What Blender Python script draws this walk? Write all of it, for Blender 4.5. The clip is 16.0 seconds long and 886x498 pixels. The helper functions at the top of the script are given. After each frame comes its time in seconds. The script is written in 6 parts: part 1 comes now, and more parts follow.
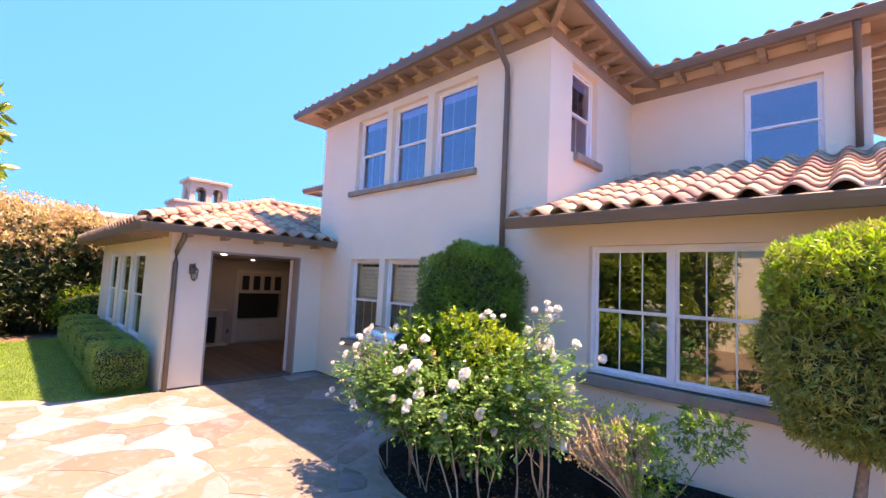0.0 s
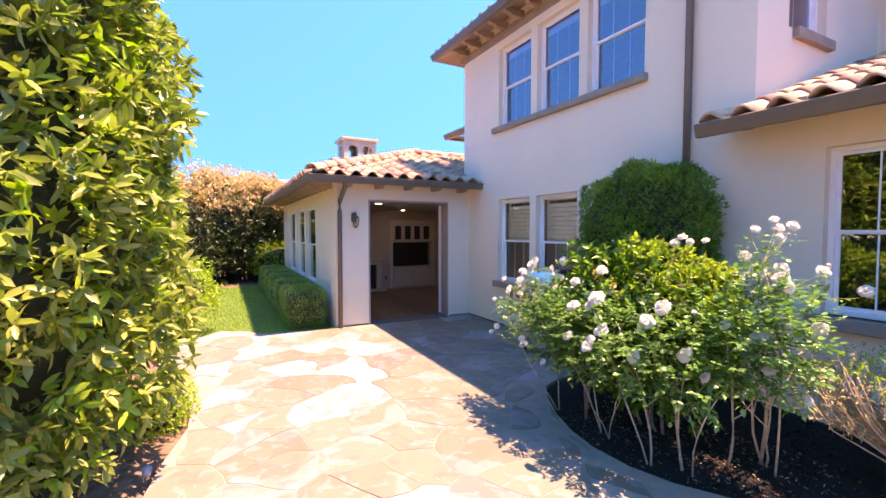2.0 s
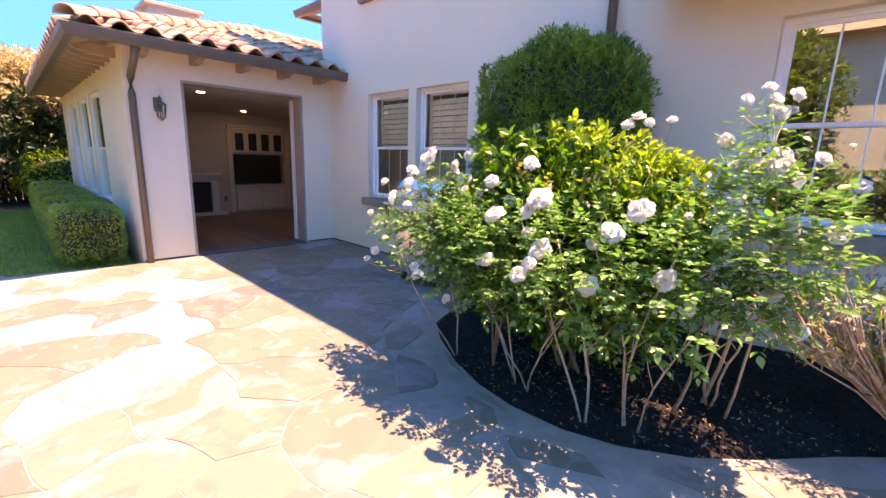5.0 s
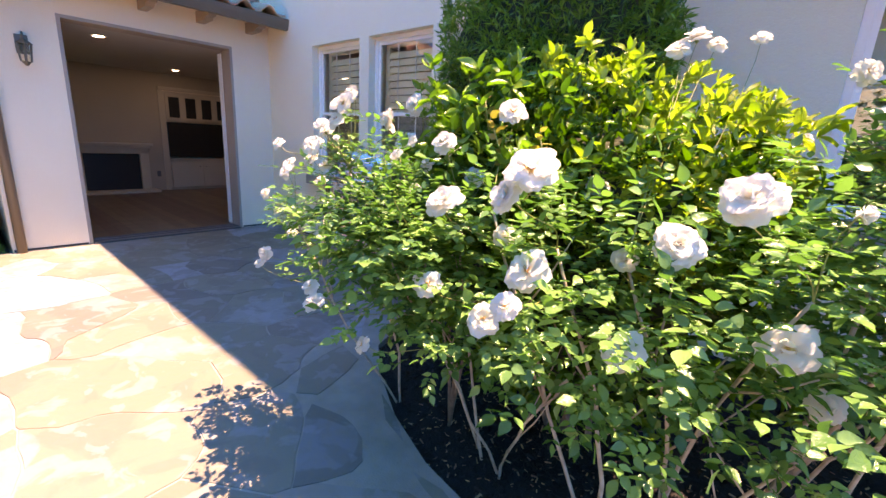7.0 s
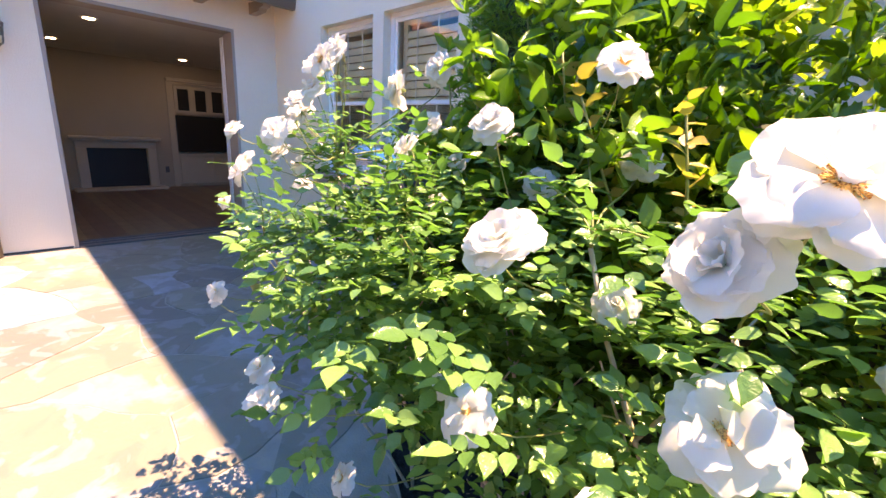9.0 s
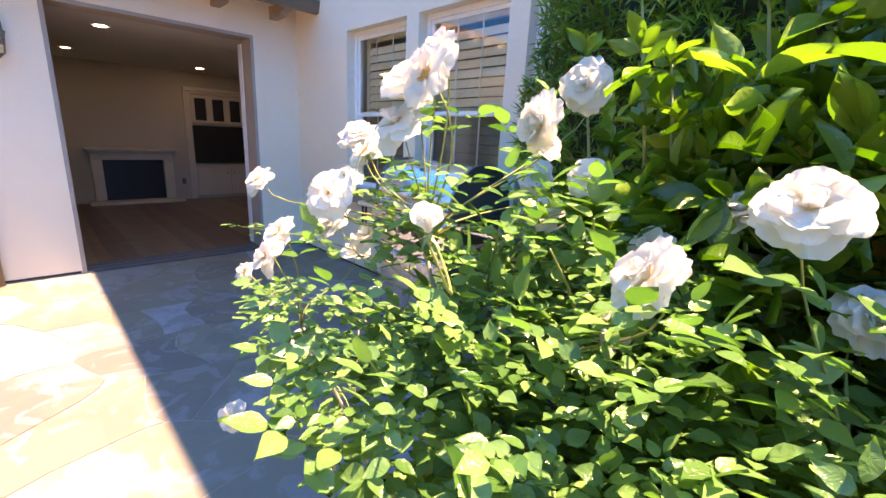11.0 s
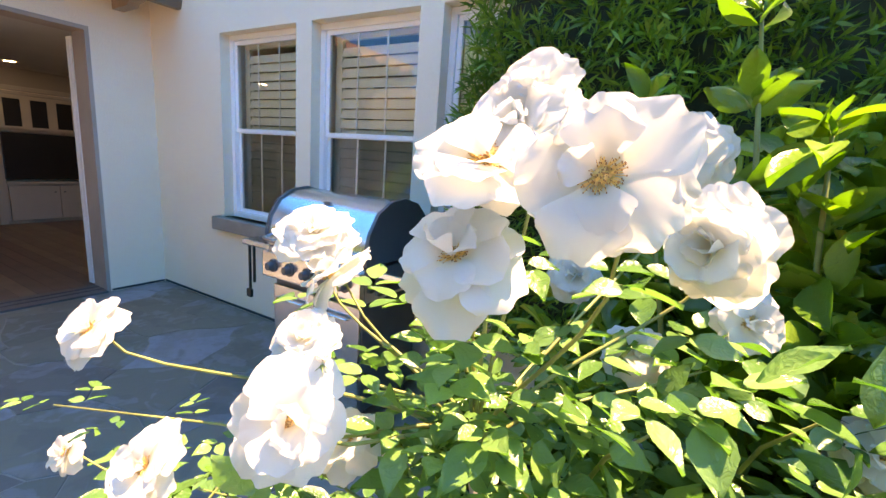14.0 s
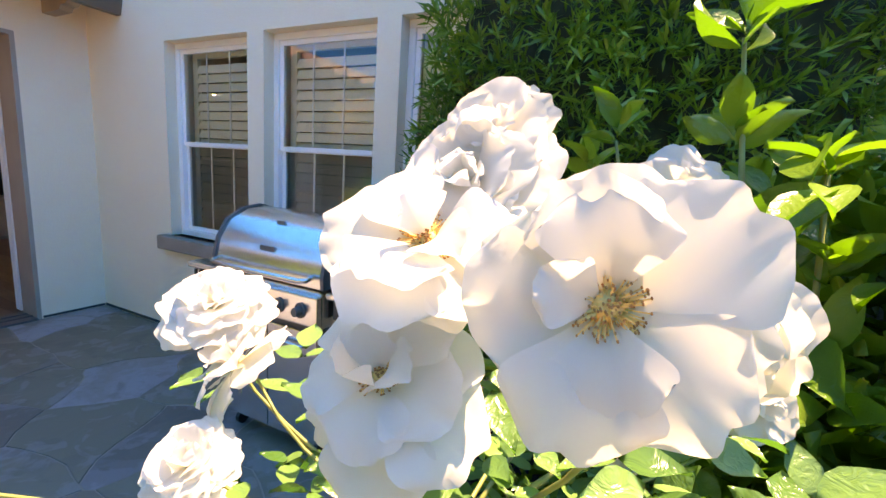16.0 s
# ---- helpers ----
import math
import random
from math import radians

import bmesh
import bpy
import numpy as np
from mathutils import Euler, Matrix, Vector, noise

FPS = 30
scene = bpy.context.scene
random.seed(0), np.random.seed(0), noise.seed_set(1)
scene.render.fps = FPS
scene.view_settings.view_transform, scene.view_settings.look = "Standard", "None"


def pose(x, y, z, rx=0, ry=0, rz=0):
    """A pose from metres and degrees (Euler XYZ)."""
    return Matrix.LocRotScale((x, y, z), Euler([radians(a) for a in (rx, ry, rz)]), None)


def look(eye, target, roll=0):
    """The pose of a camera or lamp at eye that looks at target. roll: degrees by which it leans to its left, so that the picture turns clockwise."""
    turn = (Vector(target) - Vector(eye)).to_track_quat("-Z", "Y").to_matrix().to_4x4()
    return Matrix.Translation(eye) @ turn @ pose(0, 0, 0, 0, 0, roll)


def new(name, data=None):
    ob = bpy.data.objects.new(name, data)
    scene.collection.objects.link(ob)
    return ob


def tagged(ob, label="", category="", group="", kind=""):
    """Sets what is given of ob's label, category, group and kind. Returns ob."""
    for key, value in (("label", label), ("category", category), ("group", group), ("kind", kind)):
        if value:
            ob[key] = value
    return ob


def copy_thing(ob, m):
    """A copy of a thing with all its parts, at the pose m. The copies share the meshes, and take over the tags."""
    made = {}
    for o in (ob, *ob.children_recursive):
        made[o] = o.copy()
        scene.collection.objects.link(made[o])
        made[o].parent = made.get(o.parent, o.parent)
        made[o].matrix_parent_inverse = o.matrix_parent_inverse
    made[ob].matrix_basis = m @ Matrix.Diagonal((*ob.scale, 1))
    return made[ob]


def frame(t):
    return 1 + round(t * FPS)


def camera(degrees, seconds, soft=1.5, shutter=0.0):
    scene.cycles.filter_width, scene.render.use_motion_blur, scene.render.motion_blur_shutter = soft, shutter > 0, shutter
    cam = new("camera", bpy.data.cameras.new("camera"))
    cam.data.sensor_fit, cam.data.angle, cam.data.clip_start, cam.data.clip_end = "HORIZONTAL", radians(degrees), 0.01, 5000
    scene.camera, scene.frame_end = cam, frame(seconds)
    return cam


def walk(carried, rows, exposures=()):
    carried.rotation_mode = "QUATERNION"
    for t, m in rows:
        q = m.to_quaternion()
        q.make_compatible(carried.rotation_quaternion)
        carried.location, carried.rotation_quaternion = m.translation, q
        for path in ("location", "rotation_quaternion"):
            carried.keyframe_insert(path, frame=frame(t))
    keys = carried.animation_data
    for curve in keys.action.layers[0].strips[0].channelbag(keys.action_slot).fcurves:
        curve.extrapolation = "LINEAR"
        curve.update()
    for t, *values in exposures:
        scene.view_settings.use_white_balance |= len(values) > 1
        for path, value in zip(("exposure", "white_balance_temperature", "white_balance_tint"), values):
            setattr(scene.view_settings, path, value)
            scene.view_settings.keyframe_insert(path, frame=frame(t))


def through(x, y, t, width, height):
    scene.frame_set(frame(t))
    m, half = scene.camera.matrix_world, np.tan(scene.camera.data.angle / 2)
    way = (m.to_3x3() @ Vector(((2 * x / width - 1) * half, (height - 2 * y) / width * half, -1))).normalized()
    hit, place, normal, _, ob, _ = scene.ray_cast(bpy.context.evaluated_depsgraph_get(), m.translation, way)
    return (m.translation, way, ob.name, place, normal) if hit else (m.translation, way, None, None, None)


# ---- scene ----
cam = camera(92.2, 16.0)
PATH = [
    (0, (0.471, 0.58, 2.086), (-0.927, 2.003, 2.236), 2.7),
    (0.5, (0.489, 0.608, 2.093), (-0.989, 1.951, 2.208), 2.2),
    (1, (0.416, 0.641, 2.055), (-1.163, 1.867, 2.117), 1.6),
    (1.5, (0.203, 0.649, 1.939), (-1.492, 1.711, 1.93), 0.7),
    (2, (-0.03, 0.654, 1.853), (-1.802, 1.575, 1.763), 0.0),
    (2.5, (-0.225, 0.671, 1.756), (-2.025, 1.529, 1.599), -0.4),
    (3, (-0.439, 0.771, 1.696), (-2.218, 1.659, 1.475), -0.5),
    (3.5, (-0.631, 0.848, 1.652), (-2.335, 1.856, 1.37), 0.1),
    (4, (-0.864, 0.945, 1.604), (-2.455, 2.109, 1.269), 0.6),
    (4.5, (-1.031, 1.101, 1.569), (-2.496, 2.407, 1.186), 1.4),
    (5, (-1.224, 1.375, 1.517), (-2.591, 2.774, 1.1), 1.8),
    (5.2, (-1.31, 1.47, 1.485), (-2.646, 2.896, 1.06), 2.0),
    (7.3, (-1.903, 2.388, 1.388), (-3.176, 3.848, 0.889), 3.2),
    (7.5, (-1.957, 2.44, 1.378), (-3.233, 3.895, 0.875), 3.3),
    (8, (-2.067, 2.543, 1.365), (-3.356, 3.983, 0.85), 3.4),
    (8.5, (-2.189, 2.66, 1.369), (-3.498, 4.081, 0.85), 3.4),
    (9, (-2.307, 2.753, 1.363), (-3.639, 4.153, 0.847), 3.3),
    (9.5, (-2.45, 2.798, 1.361), (-3.802, 4.181, 0.849), 3.1),
    (9.7, (-2.526, 2.808, 1.369), (-3.863, 4.194, 0.828), 2.5),
    (11.8, (-2.955, 2.988, 1.479), (-4.353, 4.343, 1.022), 3.4),
    (12, (-2.999, 2.991, 1.488), (-4.374, 4.374, 1.043), 3.6),
    (12.5, (-3.107, 2.992, 1.494), (-4.395, 4.461, 1.066), 4.0),
    (13, (-3.158, 3.001, 1.497), (-4.334, 4.563, 1.079), 4.3),
    (13.5, (-3.188, 3.042, 1.5), (-4.253, 4.685, 1.092), 4.5),
    (14, (-3.209, 3.095, 1.515), (-4.188, 4.791, 1.11), 4.3),
    (14.5, (-3.221, 3.147, 1.524), (-4.129, 4.884, 1.131), 4.1),
    (15, (-3.233, 3.183, 1.521), (-4.082, 4.955, 1.148), 4.0),
    (15.5, (-3.234, 3.204, 1.547), (-4.063, 4.986, 1.179), 3.6),
    (16, (-3.241, 3.182, 1.546), (-4.085, 4.961, 1.198), 4.0),
]
EXPOSURES = [(0, 2.95, 13400, 43), (4.5, 3.1, 13900, 46), (7.5, 3.25, 13400, 38), (12, 3.5, 14200, 36), (13, 3.58, 15500, 34), (14.5, 3.36, 16500, 30), (16, 3.22, 16500, 30)]
walk(cam, [(t, look(eye, target, roll)) for t, eye, target, roll in PATH], EXPOSURES)

# ---- world and sun ----
SUN_TO = Vector((0.2, 0.285, 1.0)).normalized()
SUN_EL, SUN_AZ = math.asin(SUN_TO.z), math.atan2(SUN_TO.x, SUN_TO.y)
world = bpy.data.worlds.new("world")
scene.world = world
world.use_nodes = True
wn = world.node_tree.nodes
sky = wn.new("ShaderNodeTexSky")
sky.sky_type, sky.sun_disc = "NISHITA", False
sky.sun_elevation, sky.sun_rotation = SUN_EL, SUN_AZ
sky.air_density, sky.dust_density, sky.ozone_density = 1.0, 1.2, 6.0
sky.altitude = 2500
rich = wn.new("ShaderNodeHueSaturation")
rich.inputs["Saturation"].default_value, rich.inputs["Hue"].default_value = 1.35, 0.503
coord, lift, unit = wn.new("ShaderNodeTexCoord"), wn.new("ShaderNodeVectorMath"), wn.new("ShaderNodeVectorMath")
lift.operation, unit.operation = "ADD", "NORMALIZE"
lift.inputs[1].default_value = (0, 0, 0.5)
world.node_tree.links.new(coord.outputs["Generated"], lift.inputs[0])
world.node_tree.links.new(lift.outputs[0], unit.inputs[0])
world.node_tree.links.new(unit.outputs[0], sky.inputs["Vector"])
world.node_tree.links.new(sky.outputs[0], rich.inputs["Color"])
world.node_tree.links.new(rich.outputs[0], wn["Background"].inputs[0])
wn["Background"].inputs[1].default_value = 0.15
lamp = bpy.data.lights.new("sun", "SUN")
lamp.energy, lamp.angle, lamp.color = 2.0, radians(0.5), (1.0, 0.985, 0.965)
new("sun", lamp).matrix_world = look(SUN_TO * 50, (0, 0, 0))


# ---- materials ----
def material(name, base, rough=0.6, metal=0.0, vary=0.12, scale=3.0, bump=0.0, bump_scale=60.0, stain=None, per_object=0.0, per_island=0.0, spec=0.5):
    m = bpy.data.materials.new(name)
    m.use_nodes = True
    nt = m.node_tree
    bsdf = nt.nodes["Principled BSDF"]
    tc = nt.nodes.new("ShaderNodeTexCoord")
    geo = nt.nodes.new("ShaderNodeNewGeometry")
    n1 = nt.nodes.new("ShaderNodeTexNoise")
    n1.inputs["Scale"].default_value, n1.inputs["Detail"].default_value = scale, 6
    nt.links.new(geo.outputs["Position"], n1.inputs["Vector"])
    hsv = nt.nodes.new("ShaderNodeHueSaturation")
    hsv.inputs["Color"].default_value = (*base, 1)
    mr = nt.nodes.new("ShaderNodeMapRange")
    mr.inputs["From Min"].default_value, mr.inputs["From Max"].default_value = 0.3, 0.7
    mr.inputs["To Min"].default_value, mr.inputs["To Max"].default_value = 1 - vary, 1 + vary
    nt.links.new(n1.outputs["Fac"], mr.inputs["Value"])
    value = mr.outputs["Result"]
    for amount, node, out in ((per_object, "ShaderNodeObjectInfo", "Random"), (per_island, "ShaderNodeNewGeometry", "Random Per Island")):
        if amount:
            info = nt.nodes.new(node)
            mo = nt.nodes.new("ShaderNodeMapRange")
            mo.inputs["To Min"].default_value, mo.inputs["To Max"].default_value = 1 - amount, 1 + amount
            nt.links.new(info.outputs[out], mo.inputs["Value"])
            mul = nt.nodes.new("ShaderNodeMath")
            mul.operation = "MULTIPLY"
            nt.links.new(value, mul.inputs[0])
            nt.links.new(mo.outputs["Result"], mul.inputs[1])
            value = mul.outputs[0]
            mh = nt.nodes.new("ShaderNodeMapRange")
            mh.inputs["To Min"].default_value, mh.inputs["To Max"].default_value = 0.5 - amount * 0.08, 0.5 + amount * 0.08
            nt.links.new(info.outputs[out], mh.inputs["Value"])
            nt.links.new(mh.outputs["Result"], hsv.inputs["Hue"])
    nt.links.new(value, hsv.inputs["Value"])
    colour = hsv.outputs["Color"]
    if stain:
        n3 = nt.nodes.new("ShaderNodeTexNoise")
        n3.inputs["Scale"].default_value, n3.inputs["Detail"].default_value = scale * 0.31, 9
        nt.links.new(geo.outputs["Position"], n3.inputs["Vector"])
        ramp = nt.nodes.new("ShaderNodeMapRange")
        ramp.inputs["From Min"].default_value, ramp.inputs["From Max"].default_value = 0.5, 0.68
        ramp.inputs["To Max"].default_value = stain[3]
        nt.links.new(n3.outputs["Fac"], ramp.inputs["Value"])
        mix = nt.nodes.new("ShaderNodeMix")
        mix.data_type = "RGBA"
        mix.inputs["B"].default_value = (*stain[:3], 1)
        nt.links.new(ramp.outputs["Result"], mix.inputs["Factor"])
        nt.links.new(colour, mix.inputs["A"])
        colour = mix.outputs["Result"]
    nt.links.new(colour, bsdf.inputs["Base Color"])
    bsdf.inputs["Roughness"].default_value, bsdf.inputs["Metallic"].default_value = rough, metal
    bsdf.inputs["Specular IOR Level"].default_value = spec
    if bump:
        n2 = nt.nodes.new("ShaderNodeTexNoise")
        n2.inputs["Scale"].default_value, n2.inputs["Detail"].default_value = bump_scale, 5
        nt.links.new(geo.outputs["Position"], n2.inputs["Vector"])
        b = nt.nodes.new("ShaderNodeBump")
        b.inputs["Strength"].default_value, b.inputs["Distance"].default_value = bump, 0.01
        nt.links.new(n2.outputs["Fac"], b.inputs["Height"])
        nt.links.new(b.outputs["Normal"], bsdf.inputs["Normal"])
    return m


def leaf_material(name, a, b, rough=0.4, through=0.35, spec=0.5):
    """Leaves: each one its own colour between a and b, with light passing through."""
    m = bpy.data.materials.new(name)
    m.use_nodes = True
    nt = m.node_tree
    bsdf, out = nt.nodes["Principled BSDF"], nt.nodes["Material Output"]
    geo = nt.nodes.new("ShaderNodeNewGeometry")
    noise_node = nt.nodes.new("ShaderNodeTexNoise")
    noise_node.inputs["Scale"].default_value = 2.5
    nt.links.new(geo.outputs["Position"], noise_node.inputs["Vector"])
    add = nt.nodes.new("ShaderNodeMath")
    add.operation = "MULTIPLY_ADD"
    add.inputs[1].default_value = 0.65
    nt.links.new(geo.outputs["Random Per Island"], add.inputs[0])
    sub = nt.nodes.new("ShaderNodeMapRange")
    sub.inputs["From Min"].default_value, sub.inputs["From Max"].default_value = 0.35, 0.65
    sub.inputs["To Max"].default_value = 0.35
    nt.links.new(noise_node.outputs["Fac"], sub.inputs["Value"])
    nt.links.new(sub.outputs["Result"], add.inputs[2])
    mix = nt.nodes.new("ShaderNodeMix")
    mix.data_type = "RGBA"
    mix.inputs["A"].default_value, mix.inputs["B"].default_value = (*a, 1), (*b, 1)
    nt.links.new(add.outputs[0], mix.inputs["Factor"])
    nt.links.new(mix.outputs["Result"], bsdf.inputs["Base Color"])
    bsdf.inputs["Roughness"].default_value = rough
    bsdf.inputs["Specular IOR Level"].default_value = spec
    fine, bump = nt.nodes.new("ShaderNodeTexNoise"), nt.nodes.new("ShaderNodeBump")
    fine.inputs["Scale"].default_value, fine.inputs["Detail"].default_value, fine.inputs["Distortion"].default_value = 90, 3, 1.5
    nt.links.new(geo.outputs["Position"], fine.inputs["Vector"])
    bump.inputs["Strength"].default_value, bump.inputs["Distance"].default_value = 0.5, 0.004
    nt.links.new(fine.outputs["Fac"], bump.inputs["Height"])
    nt.links.new(bump.outputs["Normal"], bsdf.inputs["Normal"])
    tr = nt.nodes.new("ShaderNodeBsdfTranslucent")
    gain = nt.nodes.new("ShaderNodeMix")
    gain.data_type, gain.blend_type = "RGBA", "MULTIPLY"
    gain.inputs["Factor"].default_value = 1.0
    gain.inputs["B"].default_value = (0.95, 1.4, 0.65, 1)
    nt.links.new(mix.outputs["Result"], gain.inputs["A"])
    nt.links.new(gain.outputs["Result"], tr.inputs["Color"])
    ms = nt.nodes.new("ShaderNodeMixShader")
    ms.inputs[0].default_value = through
    nt.links.new(bsdf.outputs[0], ms.inputs[1])
    nt.links.new(tr.outputs[0], ms.inputs[2])
    nt.links.new(ms.outputs[0], out.inputs["Surface"])
    return m


def stone_material(name):
    """Flagstone: each stone tan, peach, brown or pale blue-grey, with clouded patches."""
    m = bpy.data.materials.new(name)
    m.use_nodes = True
    nt = m.node_tree
    bsdf = nt.nodes["Principled BSDF"]
    info, geo = nt.nodes.new("ShaderNodeObjectInfo"), nt.nodes.new("ShaderNodeNewGeometry")
    ramp = nt.nodes.new("ShaderNodeValToRGB")
    ramp.color_ramp.interpolation = "CONSTANT"
    stops = [(0.0, (0.173, 0.154, 0.113)), (0.2, (0.184, 0.165, 0.121)), (0.38, (0.153, 0.135, 0.099)), (0.47, (0.182, 0.169, 0.130)),
             (0.63, (0.136, 0.116, 0.100)), (0.70, (0.245, 0.275, 0.305)), (0.82, (0.179, 0.157, 0.119)), (0.94, (0.232, 0.250, 0.266))]
    while len(ramp.color_ramp.elements) < len(stops):
        ramp.color_ramp.elements.new(0.5)
    for e, (p, c) in zip(ramp.color_ramp.elements, stops):
        e.position, e.color = p, (*c, 1)
    nt.links.new(info.outputs["Random"], ramp.inputs["Fac"])
    shift = nt.nodes.new("ShaderNodeVectorMath")
    shift.operation = "MULTIPLY_ADD"
    nt.links.new(info.outputs["Random"], shift.inputs[0])
    shift.inputs[1].default_value = (31, 17, 5)
    nt.links.new(geo.outputs["Position"], shift.inputs[2])
    colour = ramp.outputs["Color"]
    for sc, lo, hi, c, amount in ((1.1, 0.55, 0.57, (0.215, 0.235, 0.255), 0.5), (1.9, 0.53, 0.57, (0.20, 0.165, 0.125), 0.4), (3.1, 0.54, 0.60, (0.14, 0.115, 0.095), 0.5), (6.0, 0.55, 0.60, (0.25, 0.265, 0.28), 0.35), (14.0, 0.5, 0.7, (0.17, 0.145, 0.12), 0.4)):
        n = nt.nodes.new("ShaderNodeTexNoise")
        n.inputs["Scale"].default_value, n.inputs["Detail"].default_value, n.inputs["Distortion"].default_value = sc, 8, 0.8
        nt.links.new(shift.outputs[0], n.inputs["Vector"])
        r = nt.nodes.new("ShaderNodeMapRange")
        r.inputs["From Min"].default_value, r.inputs["From Max"].default_value, r.inputs["To Max"].default_value = lo, hi, amount
        nt.links.new(n.outputs["Fac"], r.inputs["Value"])
        mix = nt.nodes.new("ShaderNodeMix")
        mix.data_type = "RGBA"
        mix.inputs["B"].default_value = (*c, 1)
        nt.links.new(r.outputs["Result"], mix.inputs["Factor"])
        nt.links.new(colour, mix.inputs["A"])
        colour = mix.outputs["Result"]
    nt.links.new(colour, bsdf.inputs["Base Color"])
    bsdf.inputs["Roughness"].default_value = 0.62
    n = nt.nodes.new("ShaderNodeTexNoise")
    n.inputs["Scale"].default_value, n.inputs["Detail"].default_value, n.inputs["Distortion"].default_value = 6, 9, 1.0
    nt.links.new(shift.outputs[0], n.inputs["Vector"])
    b = nt.nodes.new("ShaderNodeBump")
    b.inputs["Strength"].default_value, b.inputs["Distance"].default_value = 0.35, 0.012
    nt.links.new(n.outputs["Fac"], b.inputs["Height"])
    nt.links.new(b.outputs["Normal"], bsdf.inputs["Normal"])
    return m


def glass_material(name, tint=(0.9, 0.95, 0.95), ior=1.5, mirror=0.06, mirror_tint=(1, 1, 1)):
    """Window glass: clear, with a mirror-like sheen that grows at grazing angles."""
    m = bpy.data.materials.new(name)
    m.use_nodes = True
    nt = m.node_tree
    nt.nodes.remove(nt.nodes["Principled BSDF"])
    out = nt.nodes["Material Output"]
    tr, gl = nt.nodes.new("ShaderNodeBsdfTransparent"), nt.nodes.new("ShaderNodeBsdfGlossy")
    tr.inputs[0].default_value, gl.inputs["Roughness"].default_value = (*tint, 1), 0.0
    gl.inputs[0].default_value = (*mirror_tint, 1)
    fr = nt.nodes.new("ShaderNodeFresnel")
    fr.inputs[0].default_value = ior
    add = nt.nodes.new("ShaderNodeMath")
    add.operation, add.use_clamp = "ADD", True
    add.inputs[1].default_value = mirror
    nt.links.new(fr.outputs[0], add.inputs[0])
    ms = nt.nodes.new("ShaderNodeMixShader")
    nt.links.new(add.outputs[0], ms.inputs[0])
    nt.links.new(tr.outputs[0], ms.inputs[1])
    nt.links.new(gl.outputs[0], ms.inputs[2])
    nt.links.new(ms.outputs[0], out.inputs["Surface"])
    return m


STUCCO = material("stucco", (0.85, 0.715, 0.55), 0.9, vary=0.04, scale=0.8, bump=0.35, bump_scale=90, stain=(0.72, 0.595, 0.49, 0.3), spec=0.2)
SILL = material("sill stone", (0.30, 0.235, 0.19), 0.85, vary=0.15, scale=6, bump=0.3, bump_scale=70)
EAVE = material("eave paint", (0.35, 0.255, 0.19), 0.65, vary=0.1, scale=4, bump=0.1, bump_scale=40)
GUTTER = material("gutter paint", (0.15, 0.11, 0.082), 0.4, vary=0.08, scale=3)
TILE = material("clay tile", (0.50, 0.29, 0.20), 0.8, vary=0.22, scale=7, bump=0.3, bump_scale=50, stain=(0.52, 0.40, 0.31, 0.7), per_object=0.3)
FRAME = material("white vinyl", (0.82, 0.82, 0.81), 0.35, vary=0.03, scale=4)
MUNTIN = material("muntin", (0.85, 0.86, 0.85), 0.4, vary=0.03)
GLASS = glass_material("window glass", (0.96, 0.98, 0.97), 1.5, 0.04)
# blue-violet of the reflected sky is put into this glass and its mirror tint
GLASS_UPPER = glass_material("sky-tinted window glass", (0.75, 0.72, 0.95), 1.6, 0.20, (0.92, 0.85, 1.0))
# green mirror tint painted in to offset the pinkish reflection of the house opposite
GLASS_WIDE = glass_material("large window glass", (0.42, 0.47, 0.44), 1.6, 0.22, (0.86, 1.0, 0.90))
SHUTTER = material("shutter paint", (0.92, 0.87, 0.72), 0.45, vary=0.04, scale=5)
BLIND = material("blind", (0.7, 0.72, 0.74), 0.8, vary=0.04)
DARK = material("dark room", (0.05, 0.05, 0.055), 0.9, vary=0.2)
SCREEN = material("insect screen", (0.05, 0.055, 0.06), 0.7, vary=0.1)
JAMB = material("jamb paint", (0.36, 0.29, 0.24), 0.6, vary=0.08)
# wall colour lowered to carry the dimness of the rooms
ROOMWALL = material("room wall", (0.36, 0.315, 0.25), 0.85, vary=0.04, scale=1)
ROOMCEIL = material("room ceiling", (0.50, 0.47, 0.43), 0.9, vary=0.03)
MOULD = material("white moulding", (0.75, 0.73, 0.68), 0.5, vary=0.03)
WOOD = material("wood floor", (0.13, 0.085, 0.06), 0.4, vary=0.2, scale=5, per_object=0.3)
BLACK = material("black", (0.012, 0.012, 0.013), 0.35, vary=0.1)
STONE = stone_material("flagstone")
MORTAR = material("mortar", (0.26, 0.235, 0.20), 0.9, vary=0.15, scale=8, bump=0.4, bump_scale=120)
MULCH = material("mulch", (0.012, 0.008, 0.007), 0.95, vary=0.5, scale=25, bump=1.0, bump_scale=90, per_island=0.6)
SOIL = material("soil", (0.16, 0.10, 0.07), 0.95, vary=0.4, scale=12, bump=0.8, bump_scale=60)
LAWN = material("lawn ground", (0.08, 0.14, 0.03), 0.9, vary=0.3, scale=3)
GRASS = leaf_material("grass", (0.15, 0.30, 0.03), (0.26, 0.44, 0.07), 0.6, 0.3)
TWIG = material("pale dry twig", (0.42, 0.30, 0.23), 0.8, vary=0.3, scale=30)
BARK = material("bark", (0.27, 0.19, 0.14), 0.85, vary=0.3, scale=30, bump=0.6, bump_scale=90)
CANE = material("rose cane", (0.40, 0.33, 0.25), 0.6, vary=0.3, scale=25, bump=0.3, bump_scale=80)
STEM = material("green stem", (0.22, 0.24, 0.07), 0.5, vary=0.3, scale=30)
